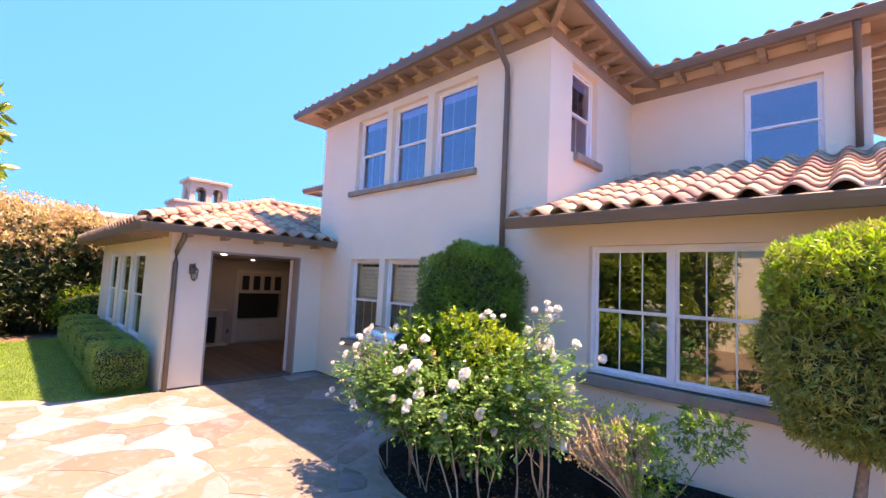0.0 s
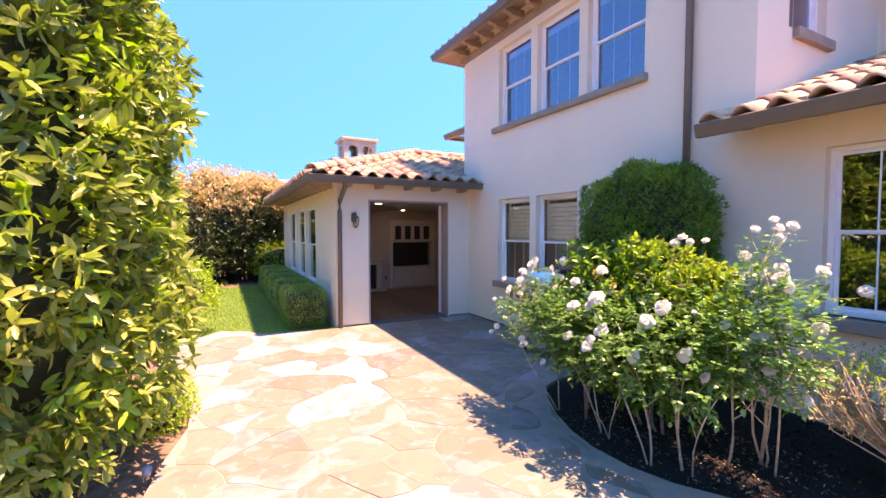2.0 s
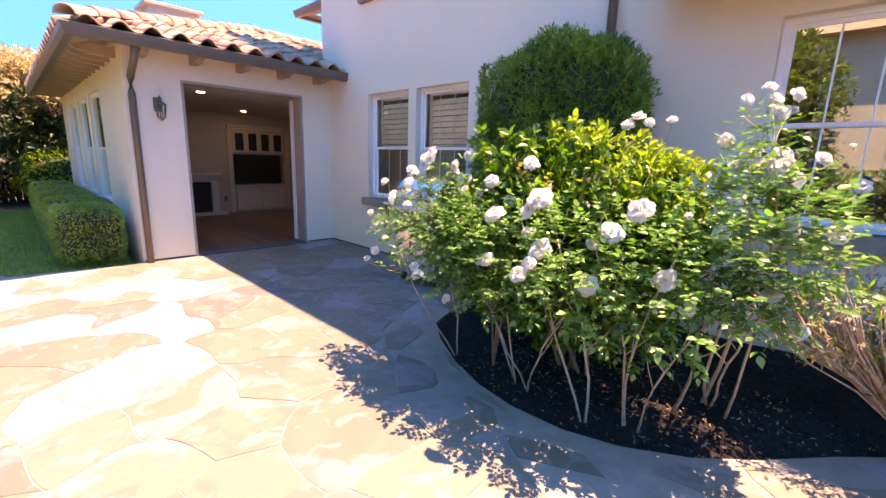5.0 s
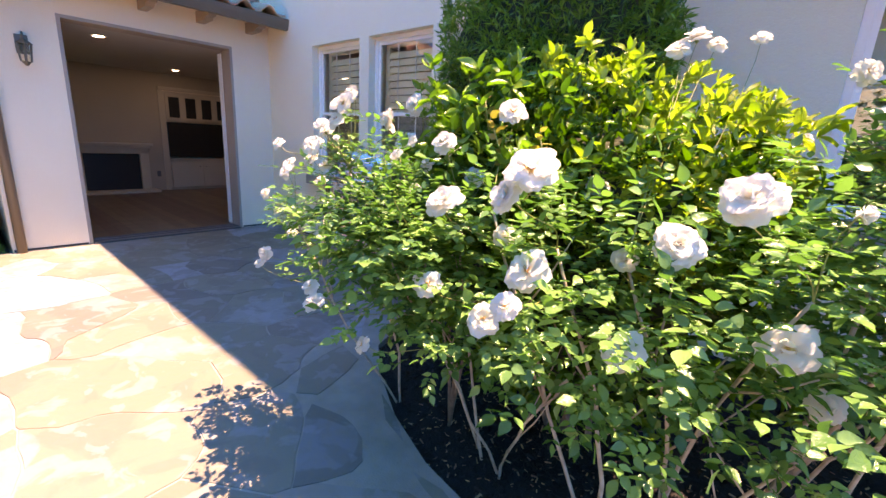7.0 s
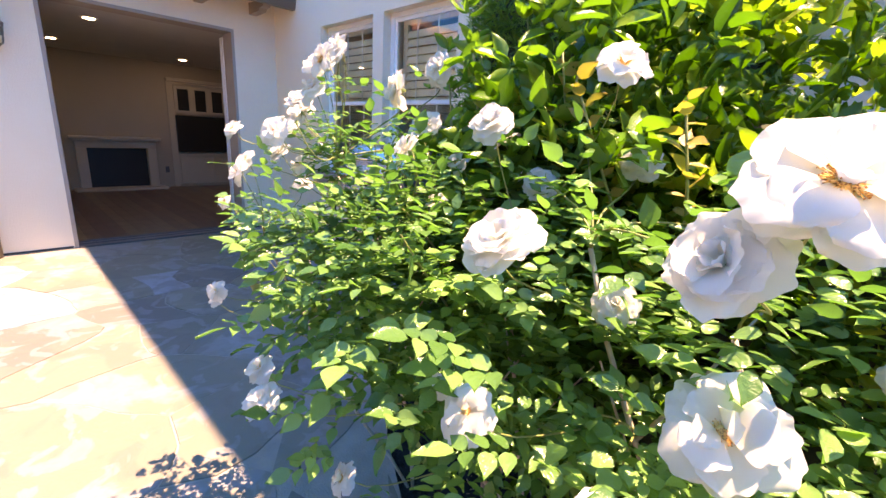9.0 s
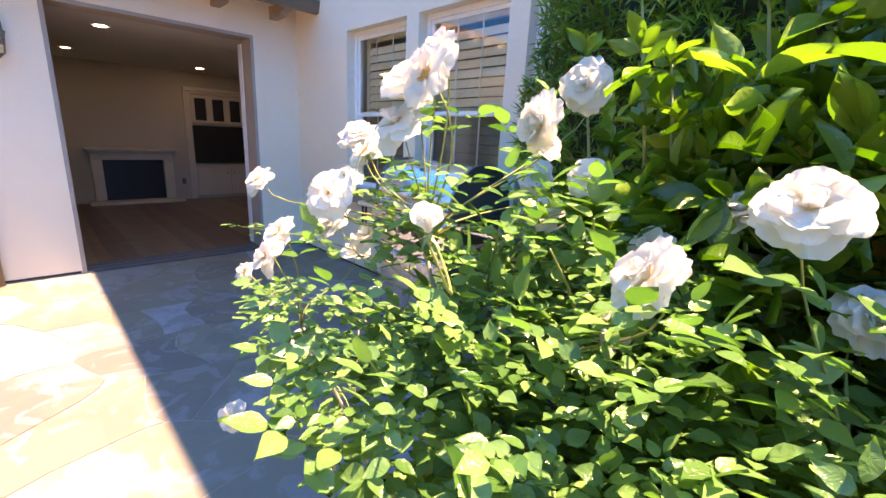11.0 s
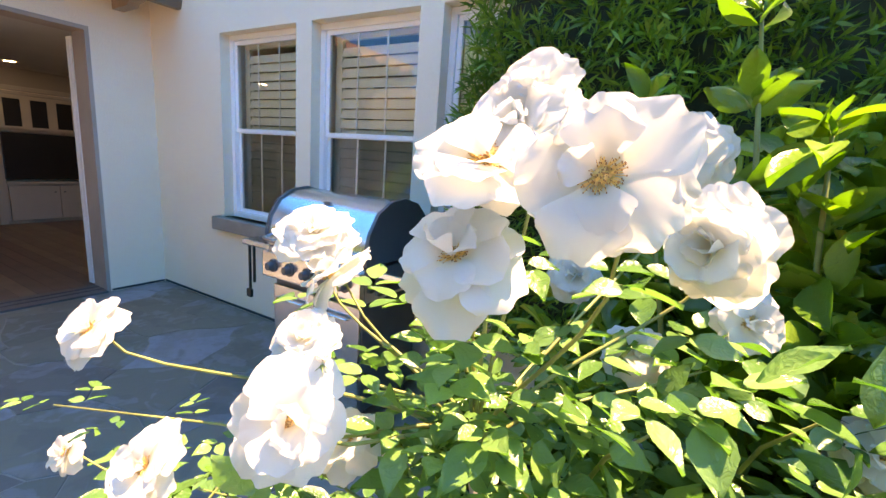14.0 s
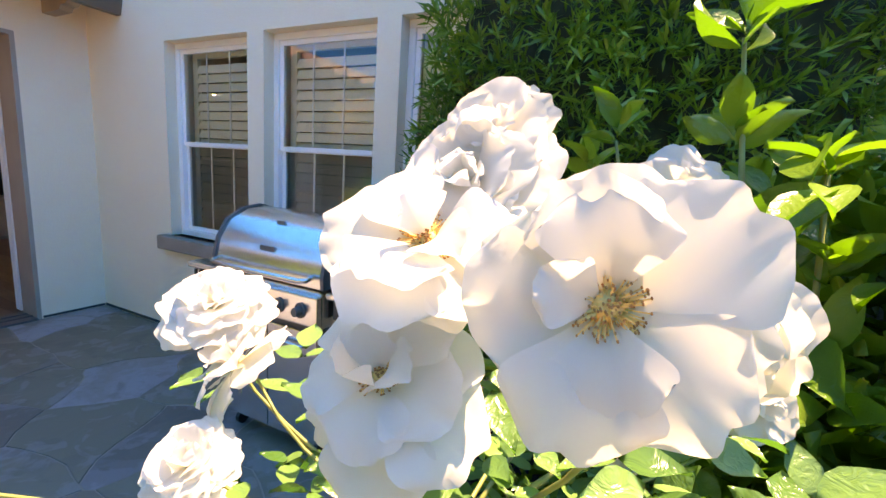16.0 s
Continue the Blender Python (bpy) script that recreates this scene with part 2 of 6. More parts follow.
STEEL = material("stainless steel", (0.76, 0.75, 0.74), 0.25, metal=1.0, vary=0.06, scale=9)
GREY = material("grey metal", (0.12, 0.12, 0.125), 0.45, metal=0.4, vary=0.1)
IRON = material("lantern metal", (0.18, 0.15, 0.12), 0.5, metal=0.6, vary=0.2, scale=20)
FENCE = material("fence wood", (0.10, 0.065, 0.045), 0.85, vary=0.3, scale=6)
LIGHT = bpy.data.materials.new("lamp glow")
LIGHT.use_nodes = True
LIGHT.node_tree.nodes["Principled BSDF"].inputs["Emission Color"].default_value = (1.0, 0.93, 0.8, 1)
LIGHT.node_tree.nodes["Principled BSDF"].inputs["Emission Strength"].default_value = 9.0
L_ROSE = leaf_material("rose leaf", (0.022, 0.11, 0.022), (0.21, 0.40, 0.125), 0.25, 0.35)
L_CITRUS = leaf_material("glossy leaf", (0.04, 0.15, 0.015), (0.26, 0.42, 0.07), 0.25, 0.4)
L_PODO = leaf_material("podocarpus leaf", (0.02, 0.085, 0.012), (0.20, 0.42, 0.05), 0.4, 0.25)
L_PODO2 = leaf_material("podocarpus leaf bronzed", (0.07, 0.14, 0.025), (0.46, 0.42, 0.12), 0.5, 0.3)
L_LAUREL = leaf_material("laurel leaf", (0.05, 0.12, 0.02), (0.42, 0.43, 0.11), 0.3, 0.35)
L_YOUNG = leaf_material("yellow young leaf", (0.15, 0.27, 0.03), (0.47, 0.48, 0.09), 0.35, 0.45)
L_BOX = leaf_material("boxwood leaf", (0.12, 0.24, 0.035), (0.36, 0.46, 0.10), 0.5, 0.2)
L_DARK = leaf_material("dark tree leaf", (0.02, 0.045, 0.015), (0.06, 0.085, 0.03), 0.5, 0.2)
L_RUST = leaf_material("rust flush leaf", (0.42, 0.25, 0.14), (0.75, 0.52, 0.33), 0.6, 0.3)
L_LIME = leaf_material("lime leaf", (0.14, 0.30, 0.02), (0.40, 0.52, 0.07), 0.4, 0.35)
L_DRY = leaf_material("dry leaf", (0.26, 0.18, 0.11), (0.55, 0.46, 0.26), 0.6, 0.3)
L_NEW = leaf_material("bronze new leaf", (0.34, 0.20, 0.06), (0.48, 0.36, 0.10), 0.4, 0.4)


# ---- mesh helpers ----
def box(bm, x0, x1, y0, y1, z0, z1, bevel=0.0):
    v = [bm.verts.new(p) for p in ((x0, y0, z0), (x1, y0, z0), (x1, y1, z0), (x0, y1, z0), (x0, y0, z1), (x1, y0, z1), (x1, y1, z1), (x0, y1, z1))]
    f = [bm.faces.new([v[i] for i in q]) for q in ((3, 2, 1, 0), (4, 5, 6, 7), (0, 1, 5, 4), (1, 2, 6, 5), (2, 3, 7, 6), (3, 0, 4, 7))]
    if bevel:
        bmesh.ops.bevel(bm, geom=list({e for a in f for e in a.edges}), offset=bevel, segments=2, affect="EDGES", profile=0.6)


def tube(bm, points, radii, sides=8, cap=True):
    """A bent tube through points."""
    rings = []
    pts = [Vector(p) for p in points]
    for i, p in enumerate(pts):
        d = (pts[min(i + 1, len(pts) - 1)] - pts[max(i - 1, 0)]).normalized()
        a = d.cross(Vector((0, 0, 1))) if abs(d.z) < 0.95 else d.cross(Vector((1, 0, 0)))
        a.normalize()
        b = d.cross(a)
        r = radii[i] if isinstance(radii, (list, tuple)) else radii
        rings.append([bm.verts.new(p + (a * math.cos(k * math.tau / sides) + b * math.sin(k * math.tau / sides)) * r) for k in range(sides)])
    for r0, r1 in zip(rings, rings[1:]):
        for k in range(sides):
            bm.faces.new((r0[k], r0[(k + 1) % sides], r1[(k + 1) % sides], r1[k]))
    if cap:
        bm.faces.new(rings[0][::-1]), bm.faces.new(rings[-1])


def part(name, bm, mat, parent=None, label="", smooth=False, at=None, kind=""):
    me = bpy.data.meshes.new(name)
    bmesh.ops.recalc_face_normals(bm, faces=bm.faces)
    bm.to_mesh(me)
    bm.free()
    if smooth:
        me.shade_smooth()
    me.materials.append(mat)
    ob = new(name, me)
    ob.parent = parent
    if at is not None:
        ob.matrix_basis = at
    if label or kind:
        tagged(ob, label, kind=kind)
    return ob


def boxes(name, list_of, mat, parent=None, label="", bevel=0.0, kind=""):
    bm = bmesh.new()
    for b in list_of:
        box(bm, *b, bevel=bevel)
    return part(name, bm, mat, parent, label, kind=kind)


def array_mesh(name, verts, faces, mat, parent=None, label="", kind="", smooth=False):
    """A mesh from numpy arrays; all faces have the same number of corners."""
    me = bpy.data.meshes.new(name)
    n, k = faces.shape
    me.vertices.add(len(verts))
    me.vertices.foreach_set("co", verts.astype(np.float32).ravel())
    me.loops.add(n * k)
    me.loops.foreach_set("vertex_index", faces.astype(np.int32).ravel())
    me.polygons.add(n)
    me.polygons.foreach_set("loop_start", np.arange(0, n * k, k, dtype=np.int32))
    me.update(calc_edges=True)
    if smooth:
        me.shade_smooth()
    me.materials.append(mat)
    ob = new(name, me)
    ob.parent = parent
    if label or kind:
        tagged(ob, label, kind=kind)
    return ob


# leaf outlines: length runs along x, 1 long; the blade folds at the midrib and droops at the tip
LEAF_SMALL = (np.array([(0, 0, 0), (0.45, 0.3, 0.07), (0.45, 0, 0), (0.45, -0.3, 0.07), (1, 0, -0.08)]), np.array([(0, 2, 1), (0, 3, 2), (1, 2, 4), (2, 3, 4)]))
LEAF_LONG = (np.array([(0, 0, 0), (0.4, 0.16, 0.04), (0.4, 0, 0), (0.4, -0.16, 0.04), (1, 0, -0.1)]), LEAF_SMALL[1])
LEAF_NEEDLE = (np.array([(0, 0, 0), (0.5, 0.09, 0.02), (0.5, -0.09, 0.02), (1, 0, -0.06)]), np.array([(0, 2, 1), (1, 2, 3)]))
_w = [0.0, 0.2, 0.31, 0.33, 0.27, 0.15, 0.0]
_rows = []
for _i, _v in enumerate(_w):
    _t = _i / 6
    _rows += [(_t, -_v, 0.08 * (_v / 0.3)), (_t, 0, 0.02 * math.sin(_t * 3) - 0.12 * _t * _t), (_t, _v, 0.08 * (_v / 0.3) - 0.03 * _t)]
_rows2 = []
for _i, _v in enumerate([0.0, 0.17, 0.27, 0.28, 0.2, 0.10, 0.0]):
    _t = _i / 6
    _rows2 += [(_t, -_v, 0.08 * (_v / 0.3)), (_t, 0, 0.02 * math.sin(_t * 3) - 0.10 * _t * _t), (_t, _v, 0.08 * (_v / 0.3) - 0.03 * _t)]
LEAF_FINE = (np.array(_rows), np.array([q for i in range(6) for a in (3 * i, 3 * i + 1) for q in ((a, a + 1, a + 4), (a, a + 4, a + 3))]))
LEAF_ROSE = (np.array(_rows2), LEAF_FINE[1])


def leaf_cloud(name, places, ways, sizes, shape, mat, parent=None, label="", rng=None, kind="stuff", roll=0.7):
    """Many leaves as one mesh: each starts at its place and points along its way."""
    rng = rng or np.random.default_rng(1)
    v, f = shape
    n = len(places)
    d = ways / np.linalg.norm(ways, axis=1, keepdims=True)
    up = np.tile([0.0, 0.0, 1.0], (n, 1)) + rng.normal(0, roll, (n, 3))
    side = np.cross(up, d)
    side /= np.linalg.norm(side, axis=1, keepdims=True) + 1e-9
    nor = np.cross(d, side)
    s = sizes[:, None, None]
    co = places[:, None, :] + s * (v[None, :, 0:1] * d[:, None] + v[None, :, 1:2] * side[:, None] + v[None, :, 2:3] * nor[:, None])
    faces = f[None] + (np.arange(n) * len(v))[:, None, None]
    return array_mesh(name, co.reshape(-1, 3), faces.reshape(-1, f.shape[1]), mat, parent, label, kind)


def shell_points(rng, n, centre, radii, power=2.0, depth=0.25, lump=0.12):
    """Points near the surface of a lumpy rounded block, and their outward ways."""
    u = rng.normal(size=(n, 3))
    u /= np.linalg.norm(u, axis=1, keepdims=True)
    r = (np.abs(u) ** power).sum(1) ** (-1 / power)
    ph = np.sin(u[:, 0] * 7 + 1) * np.cos(u[:, 1] * 6 + 2) + np.sin(u[:, 2] * 9 + u[:, 0] * 5)
    r = r * (1 + lump * 0.5 * ph) * (1 - depth * rng.random(n) ** 1.6)
    p = u * r[:, None] * np.array(radii) + np.array(centre)
    return p, u


def each(name, list_of, mat, parent=None, label="", bevel=0.0):
    for b in list_of:
        boxes(name, [b], mat, parent, label, bevel)


def pane(x0, x1, y, z0, z1, mat, parent):
    """One sheet of glass that faces -y."""
    me = bpy.data.meshes.new("pane")
    me.from_pydata([(x0, y, z0), (x1, y, z0), (x1, y, z1), (x0, y, z1)], [], [(0, 1, 2, 3)])
    me.materials.append(mat)
    ob = new("pane", me)
    ob.parent = parent
    ob.visible_shadow = False
    return ob


def empty(name, x, y, z, label, category, group="", kind=""):
    e = new(name)
    e.location = (x, y, z)
    return tagged(e, label, category, group, kind)


# ---- walls ----
WX, WY = -8.05, 5.46          # the garden room's front wall, the long wall


def wall(name, axis, at, depth, u0, u1, z0, z1, holes, label, mat=STUCCO):
    """A wall along x (axis 'y') or along y (axis 'x'), its face at 'at', with holes (u0, u1, z0, z1)."""
    us = sorted({u0, u1, *(h for o in holes for h in o[:2])})
    zs = sorted({z0, z1, *(h for o in holes for h in o[2:])})
    bm = bmesh.new()
    grid = {}

    def vert(i, j, k):
        if (i, j, k) not in grid:
            d = at + (depth if k else 0)
            grid[i, j, k] = bm.verts.new((us[i], d, zs[j]) if axis == "y" else (d, us[i], zs[j]))
        return grid[i, j, k]

    def solid(i, j):
        if not (0 <= i < len(us) - 1 and 0 <= j < len(zs) - 1):
            return False
        u, z = (us[i] + us[i + 1]) / 2, (zs[j] + zs[j + 1]) / 2
        return not any(o[0] < u < o[1] and o[2] < z < o[3] for o in holes)

    for i in range(len(us) - 1):
        for j in range(len(zs) - 1):
            if not solid(i, j):
                continue
            for k in (0, 1):
                bm.faces.new([vert(i, j, k), vert(i + 1, j, k), vert(i + 1, j + 1, k), vert(i, j + 1, k)])
            for di, dj, a, b in ((-1, 0, (i, j), (i, j + 1)), (1, 0, (i + 1, j), (i + 1, j + 1)), (0, -1, (i, j), (i + 1, j)), (0, 1, (i, j + 1), (i + 1, j + 1))):
                if not solid(i + di, j + dj):
                    bm.faces.new([vert(*a, 0), vert(*b, 0), vert(*b, 1), vert(*a, 1)])
    ob = part(name, bm, mat)
    return tagged(ob, label, "wall", kind="structure")


LOWX = [(-6.935, -5.98), (-5.815, -4.86), (-4.69, -3.735)]
wall("wall_long", "y", WY, 0.26, -8.25, 5.0, -0.3, 3.05,
     [(a, b, 0.86, 2.44) for a, b in LOWX] + [(-1.86, -0.07, 1.09, 2.59)], "long smooth tan stucco wall with deep-set windows")
wall("wall_upper", "y", WY, 0.26, -8.25, -2.45, 3.05, 5.78, [(a, b, 3.83, 5.31) for a, b in LOWX], "upper storey tan stucco wall with three windows")
wall("wall_upper_side", "x", -2.45, -0.26, WY + 0.26, 8.3, 2.5, 5.78, [(6.06, 6.89, 4.02, 5.35)], "upper storey side wall of tan stucco with one window")
wall("wall_upper_back", "y", 8.3, 0.26, -2.71, 0.63, 3.3, 5.78, [(-0.77, 0.16, 4.0, 5.25)], "set-back upper storey wall of tan stucco")
wall("wall_upper_end", "x", 0.63, -0.26, 8.56, 14.0, 3.3, 5.78, [], "end wall of the set-back upper storey")
wall("wall_tower_left", "x", -8.25, 0.26, WY + 0.26, 12.0, 2.5, 5.78, [], "left side wall of the upper storey")
wall("wall_garden_front", "x", WX, -0.26, 2.55, WY, -0.3, 3.0, [(3.19, 4.95, -0.3, 2.44)], "garden room front wall of tan stucco with a wide door opening")
GWX = [(-11.15, -9.95), (-12.6, -11.4), (-14.2, -13.0)]
wall("wall_garden_side", "y", 2.55, 0.26, -15.4, WX - 0.26, -0.3, 3.0, [(a, b, 0.62, 2.4) for a, b in GWX], "garden room side wall of tan stucco with three narrow windows")
wall("wall_garden_far", "x", -15.4, 0.2, 2.81, 12.0, -0.3, 3.0, [], "far outer wall of the garden room")
# inner walls, and closing walls added to keep light out of the rooms
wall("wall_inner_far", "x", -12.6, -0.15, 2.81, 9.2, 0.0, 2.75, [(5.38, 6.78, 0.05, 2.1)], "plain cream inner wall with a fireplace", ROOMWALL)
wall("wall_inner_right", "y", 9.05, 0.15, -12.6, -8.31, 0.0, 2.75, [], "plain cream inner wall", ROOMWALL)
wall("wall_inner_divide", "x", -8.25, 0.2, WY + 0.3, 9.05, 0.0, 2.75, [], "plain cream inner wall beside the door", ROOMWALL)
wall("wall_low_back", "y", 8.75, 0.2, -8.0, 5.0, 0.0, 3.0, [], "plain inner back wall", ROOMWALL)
wall("wall_low_end", "x", 4.74, 0.26, WY + 0.26, 12.0, -0.3, 3.05, [], "plain end wall of tan stucco")


def slab(name, x0, x1, y0, y1, z0, z1, mat, label, category):
    return tagged(boxes(name, [(x0, x1, y0, y1, z0, z1)], mat), label, category, kind="structure")


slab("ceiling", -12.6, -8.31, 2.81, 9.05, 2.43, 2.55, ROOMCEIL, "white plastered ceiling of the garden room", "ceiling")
slab("ceiling", -8.0, 4.7, WY + 0.27, 8.7, 2.9, 3.0, ROOMCEIL, "white ceiling over the ground floor rooms", "ceiling")
slab("floor", -7.99, 4.7, WY + 0.27, 8.7, -0.1, 0.0, ROOMWALL, "plain floor of the ground floor rooms", "floor")
slab("floor_upper", -7.99, -2.72, WY + 0.27, 12.0, 3.1, 3.3, ROOMWALL, "floor of the upper storey", "floor")
slab("wall_upper_room_back", -7.99, -2.72, 8.9, 9.1, 3.3, 5.78, ROOMWALL, "plain back wall of the upper room", "wall")
slab("ceiling", -7.99, -2.72, WY + 0.27, 12.0, 5.7, 5.77, ROOMCEIL, "ceiling of the upper room", "ceiling")
slab("wall_upper_room_back", -2.45, 0.36, 10.9, 11.1, 3.3, 5.78, ROOMWALL, "plain back wall of the set-back room", "wall")
slab("ceiling", -2.45, 0.36, 8.57, 11.0, 5.7, 5.77, ROOMCEIL, "ceiling of the set-back room", "ceiling")


tagged(boxes("trim", [(-8.04, -4.1, WY - 0.006, WY - 0.001, 0.006, 0.03)], DARK), "dark metal weep edge at the foot of the long wall", "trim", kind="structure")
tagged(boxes("trim", [(WX + 0.001, WX + 0.006, 2.56, 3.18, 0.006, 0.026), (WX + 0.001, WX + 0.006, 4.96, WY - 0.01, 0.006, 0.026)], DARK), "dark metal weep edge at the foot of the garden room wall", "trim", kind="structure")

# ---- windows ----
def window(name, x0, x1, z0, z1, inset, label, inside, group, bars=(2, 2), pair=False, glass=None):
    """A double-hung window set in a hole of a wall that faces -y; its root stands at the middle of its foot."""
    w, h = x1 - x0, z1 - z0
    root = empty(name, (x0 + x1) / 2, WY + inset, z0, label, "window", group, "structure")
    f, half = 0.045, w / 2
    boxes("frame", [(-half, half, -0.02, 0.06, 0, f), (-half, half, -0.02, 0.06, h - f, h), (-half, -half + f, -0.02, 0.06, f, h - f), (half - f, half, -0.02, 0.06, f, h - f)]
          + ([(-0.03, 0.03, -0.02, 0.06, f, h - f)] if pair else []), FRAME, root, bevel=0.004)
    bays = [(-half + f, -0.03), (0.03, half - f)] if pair else [(-half + f, half - f)]
    for a, b in bays:
        mid = h * 0.49
        for part_name, y, lo, hi, n in (("sash", 0.0, mid - 0.005, h - f, bars[0]), ("sash", 0.022, f, mid + 0.02, bars[1])):
            s = 0.032
            sash = boxes(part_name, [(a, b, y, y + 0.02, lo, lo + s), (a, b, y, y + 0.02, hi - s, hi), (a, a + s, y, y + 0.02, lo + s, hi - s), (b - s, b, y, y + 0.02, lo + s, hi - s)], FRAME, root)
            pane(a + s, b - s, y + 0.01, lo + s, hi - s, glass or GLASS, sash)
            for i in range(n):
                u = a + s + (b - a - 2 * s) * (i + 1) / (n + 1)
                m0 = y + (0.001 if pair else 0.0135)
                boxes("muntin", [(u - 0.0065, u + 0.0065, m0, m0 + 0.0065, lo + s, hi - s)], MUNTIN, sash)
        if inside == "shutters":
            boxes("insect_screen", [(a + 0.03, b - 0.03, 0.046, 0.048, f + 0.03, h * 0.49)], SCREEN_MESH, root)
            for lo, hi in ((0.03, h - 0.03),):
                each("shutter_frame", [(a, a + 0.06, 0.1, 0.135, lo, hi), (b - 0.06, b, 0.1, 0.135, lo, hi), (a + 0.06, b - 0.06, 0.1, 0.135, lo, lo + 0.06), (a + 0.06, b - 0.06, 0.1, 0.135, hi - 0.06, hi)], SHUTTER, root)
                n = int((hi - lo - 0.14) / 0.075)
                for i in range(n):
                    z = lo + 0.1 + i * 0.075
                    bm = bmesh.new()
                    v = [bm.verts.new(p) for x in (a + 0.062, b - 0.062) for p in ((x, 0.090, z - 0.033), (x, 0.094, z - 0.036), (x, 0.120, z + 0.031), (x, 0.116, z + 0.034))]
                    for q in ((0, 1, 2, 3), (7, 6, 5, 4), (0, 4, 5, 1), (1, 5, 6, 2), (2, 6, 7, 3), (3, 7, 4, 0)):
                        bm.faces.new([v[k] for k in q])
                    part("louver", bm, SHUTTER, root)
        elif inside == "blind":
            boxes("blind", [(a, b, 0.07, 0.075, h - 0.04 - 0.16, h - 0.04)], BLIND, root)
            boxes("insect_screen", [(a + 0.03, b - 0.03, 0.046, 0.048, f + 0.03, h * 0.49)], SCREEN_MESH, root)
        elif inside == "screen":
            boxes("insect_screen", [(a + 0.03, b - 0.03, 0.046, 0.048, f + 0.03, h * 0.49)], SCREEN_MESH, root)
    return root


def screen_material():
    m = bpy.data.materials.new("fine insect screen")
    m.use_nodes = True
    nt = m.node_tree
    tr, ms, out = nt.nodes.new("ShaderNodeBsdfTransparent"), nt.nodes.new("ShaderNodeMixShader"), nt.nodes["Material Output"]
    nt.nodes["Principled BSDF"].inputs["Base Color"].default_value = (0.02, 0.022, 0.025, 1)
    ms.inputs[0].default_value = 0.72
    nt.links.new(nt.nodes["Principled BSDF"].outputs[0], ms.inputs[1])
    nt.links.new(tr.outputs[0], ms.inputs[2])
    nt.links.new(ms.outputs[0], out.inputs["Surface"])
    return m


SCREEN_MESH = screen_material()
first = window("window_1", *LOWX[0], 0.86, 2.44, 0.11, "white double-hung window with closed cream plantation shutters", "shutters", "shuttered windows", bars=(2, 2))
for a, b in LOWX[1:]:
    copy_thing(first, pose((a + b) / 2, WY + 0.11, 0.86))
first = window("window_4", *LOWX[0], 3.83, 5.31, 0.11, "white double-hung window with a raised blind, upper storey", "blind", "upper storey windows", glass=GLASS_UPPER)
for a, b in LOWX[1:]:
    copy_thing(first, pose((a + b) / 2, WY + 0.11, 3.83))
window("window_7", -1.86, -0.07, 1.09, 2.59, 0.11, "large white paired window with thin muntins", "screen", "", pair=True, glass=GLASS_WIDE)
side = window("window_8", -0.415, 0.415, 0, 1.33, 0.11, "narrow white window in the side wall, upper storey", "blind", "", bars=(1, 1), glass=GLASS_UPPER)
side.matrix_basis = pose(-2.45 - 0.11, 6.475, 4.02, 0, 0, 90)
back = window("window_9", -0.465, 0.465, 0, 1.25, 0.11, "plain white window reflecting the sky, upper storey", "screen", "", bars=(0, 0), glass=GLASS_UPPER)
back.matrix_basis = pose(-0.305, 8.3 + 0.11, 4.0)
g1 = window("window_10", -0.6, 0.6, 0, 1.78, 0.11, "narrow white window of the garden room", "screen", "garden room windows", bars=(0, 0), glass=GLASS_WIDE)
g1.matrix_basis = pose((GWX[0][0] + GWX[0][1]) / 2, 2.60, 0.62)
for a, b in GWX[1:]:
    copy_thing(g1, pose((a + b) / 2, 2.60, 0.62))


def sill(name, b, label):
    tagged(boxes(name, [b], SILL, bevel=0.012), label, "window sill", kind="structure")


sill("window_sill", (-7.02, -3.74, WY - 0.08, WY + 0.1, 0.74, 0.86), "long brown moulded stone sill under the windows")
sill("window_sill", (-7.10, -3.68, WY - 0.07, WY + 0.1, 3.73, 3.83), "long tan stone sill under the upper windows")
sill("window_sill", (-1.95, 0.05, WY - 0.08, WY + 0.1, 0.97, 1.09), "long stone sill under the large window")
sill("window_sill", (-2.55, -2.38, 6.14, 6.97, 3.91, 4.02), "tan stone sill of the side window")
sill("window_sill", (-14.35, -9.8, 2.47, 2.65, 0.5, 0.62), "long stone sill under the garden room windows")


# ---- eaves, gutters, roofs ----
def gutter(name, points, label, r=0.065):
    """A gutter trough along a level polyline, with its outer lip."""
    bm = bmesh.new()
    pts = [Vector(p) for p in points]
    prof = [(-0.06, 0.0), (-0.058, -0.07), (-0.02, -0.12), (0.05, -0.12), (0.075, -0.05), (0.085, 0.0), (0.07, 0.012), (0.06, -0.04), (0.04, -0.1), (-0.04, -0.1), (-0.05, 0.0)]
    rings = []
    for i, p in enumerate(pts):
        d0 = (p - pts[i - 1]).normalized() if i else (pts[1] - p).normalized()
        d1 = (pts[i + 1] - p).normalized() if i < len(pts) - 1 else d0
        n0, n1 = Vector((d0.y, -d0.x, 0)), Vector((d1.y, -d1.x, 0))
        n = (n0 + n1).normalized()
        n /= max(0.3, n.dot(n0))
        rings.append([bm.verts.new(p + n * a + Vector((0, 0, b))) for a, b in prof])
    for r0, r1 in zip(rings, rings[1:]):
        for k in range(len(prof)):
            bm.faces.new((r0[k], r0[(k + 1) % len(prof)], r1[(k + 1) % len(prof)], r1[k]))
    bm.faces.new(rings[0][::-1]), bm.faces.new(rings[-1])
    return tagged(part(name, bm, GUTTER), label, "gutter", kind="structure")


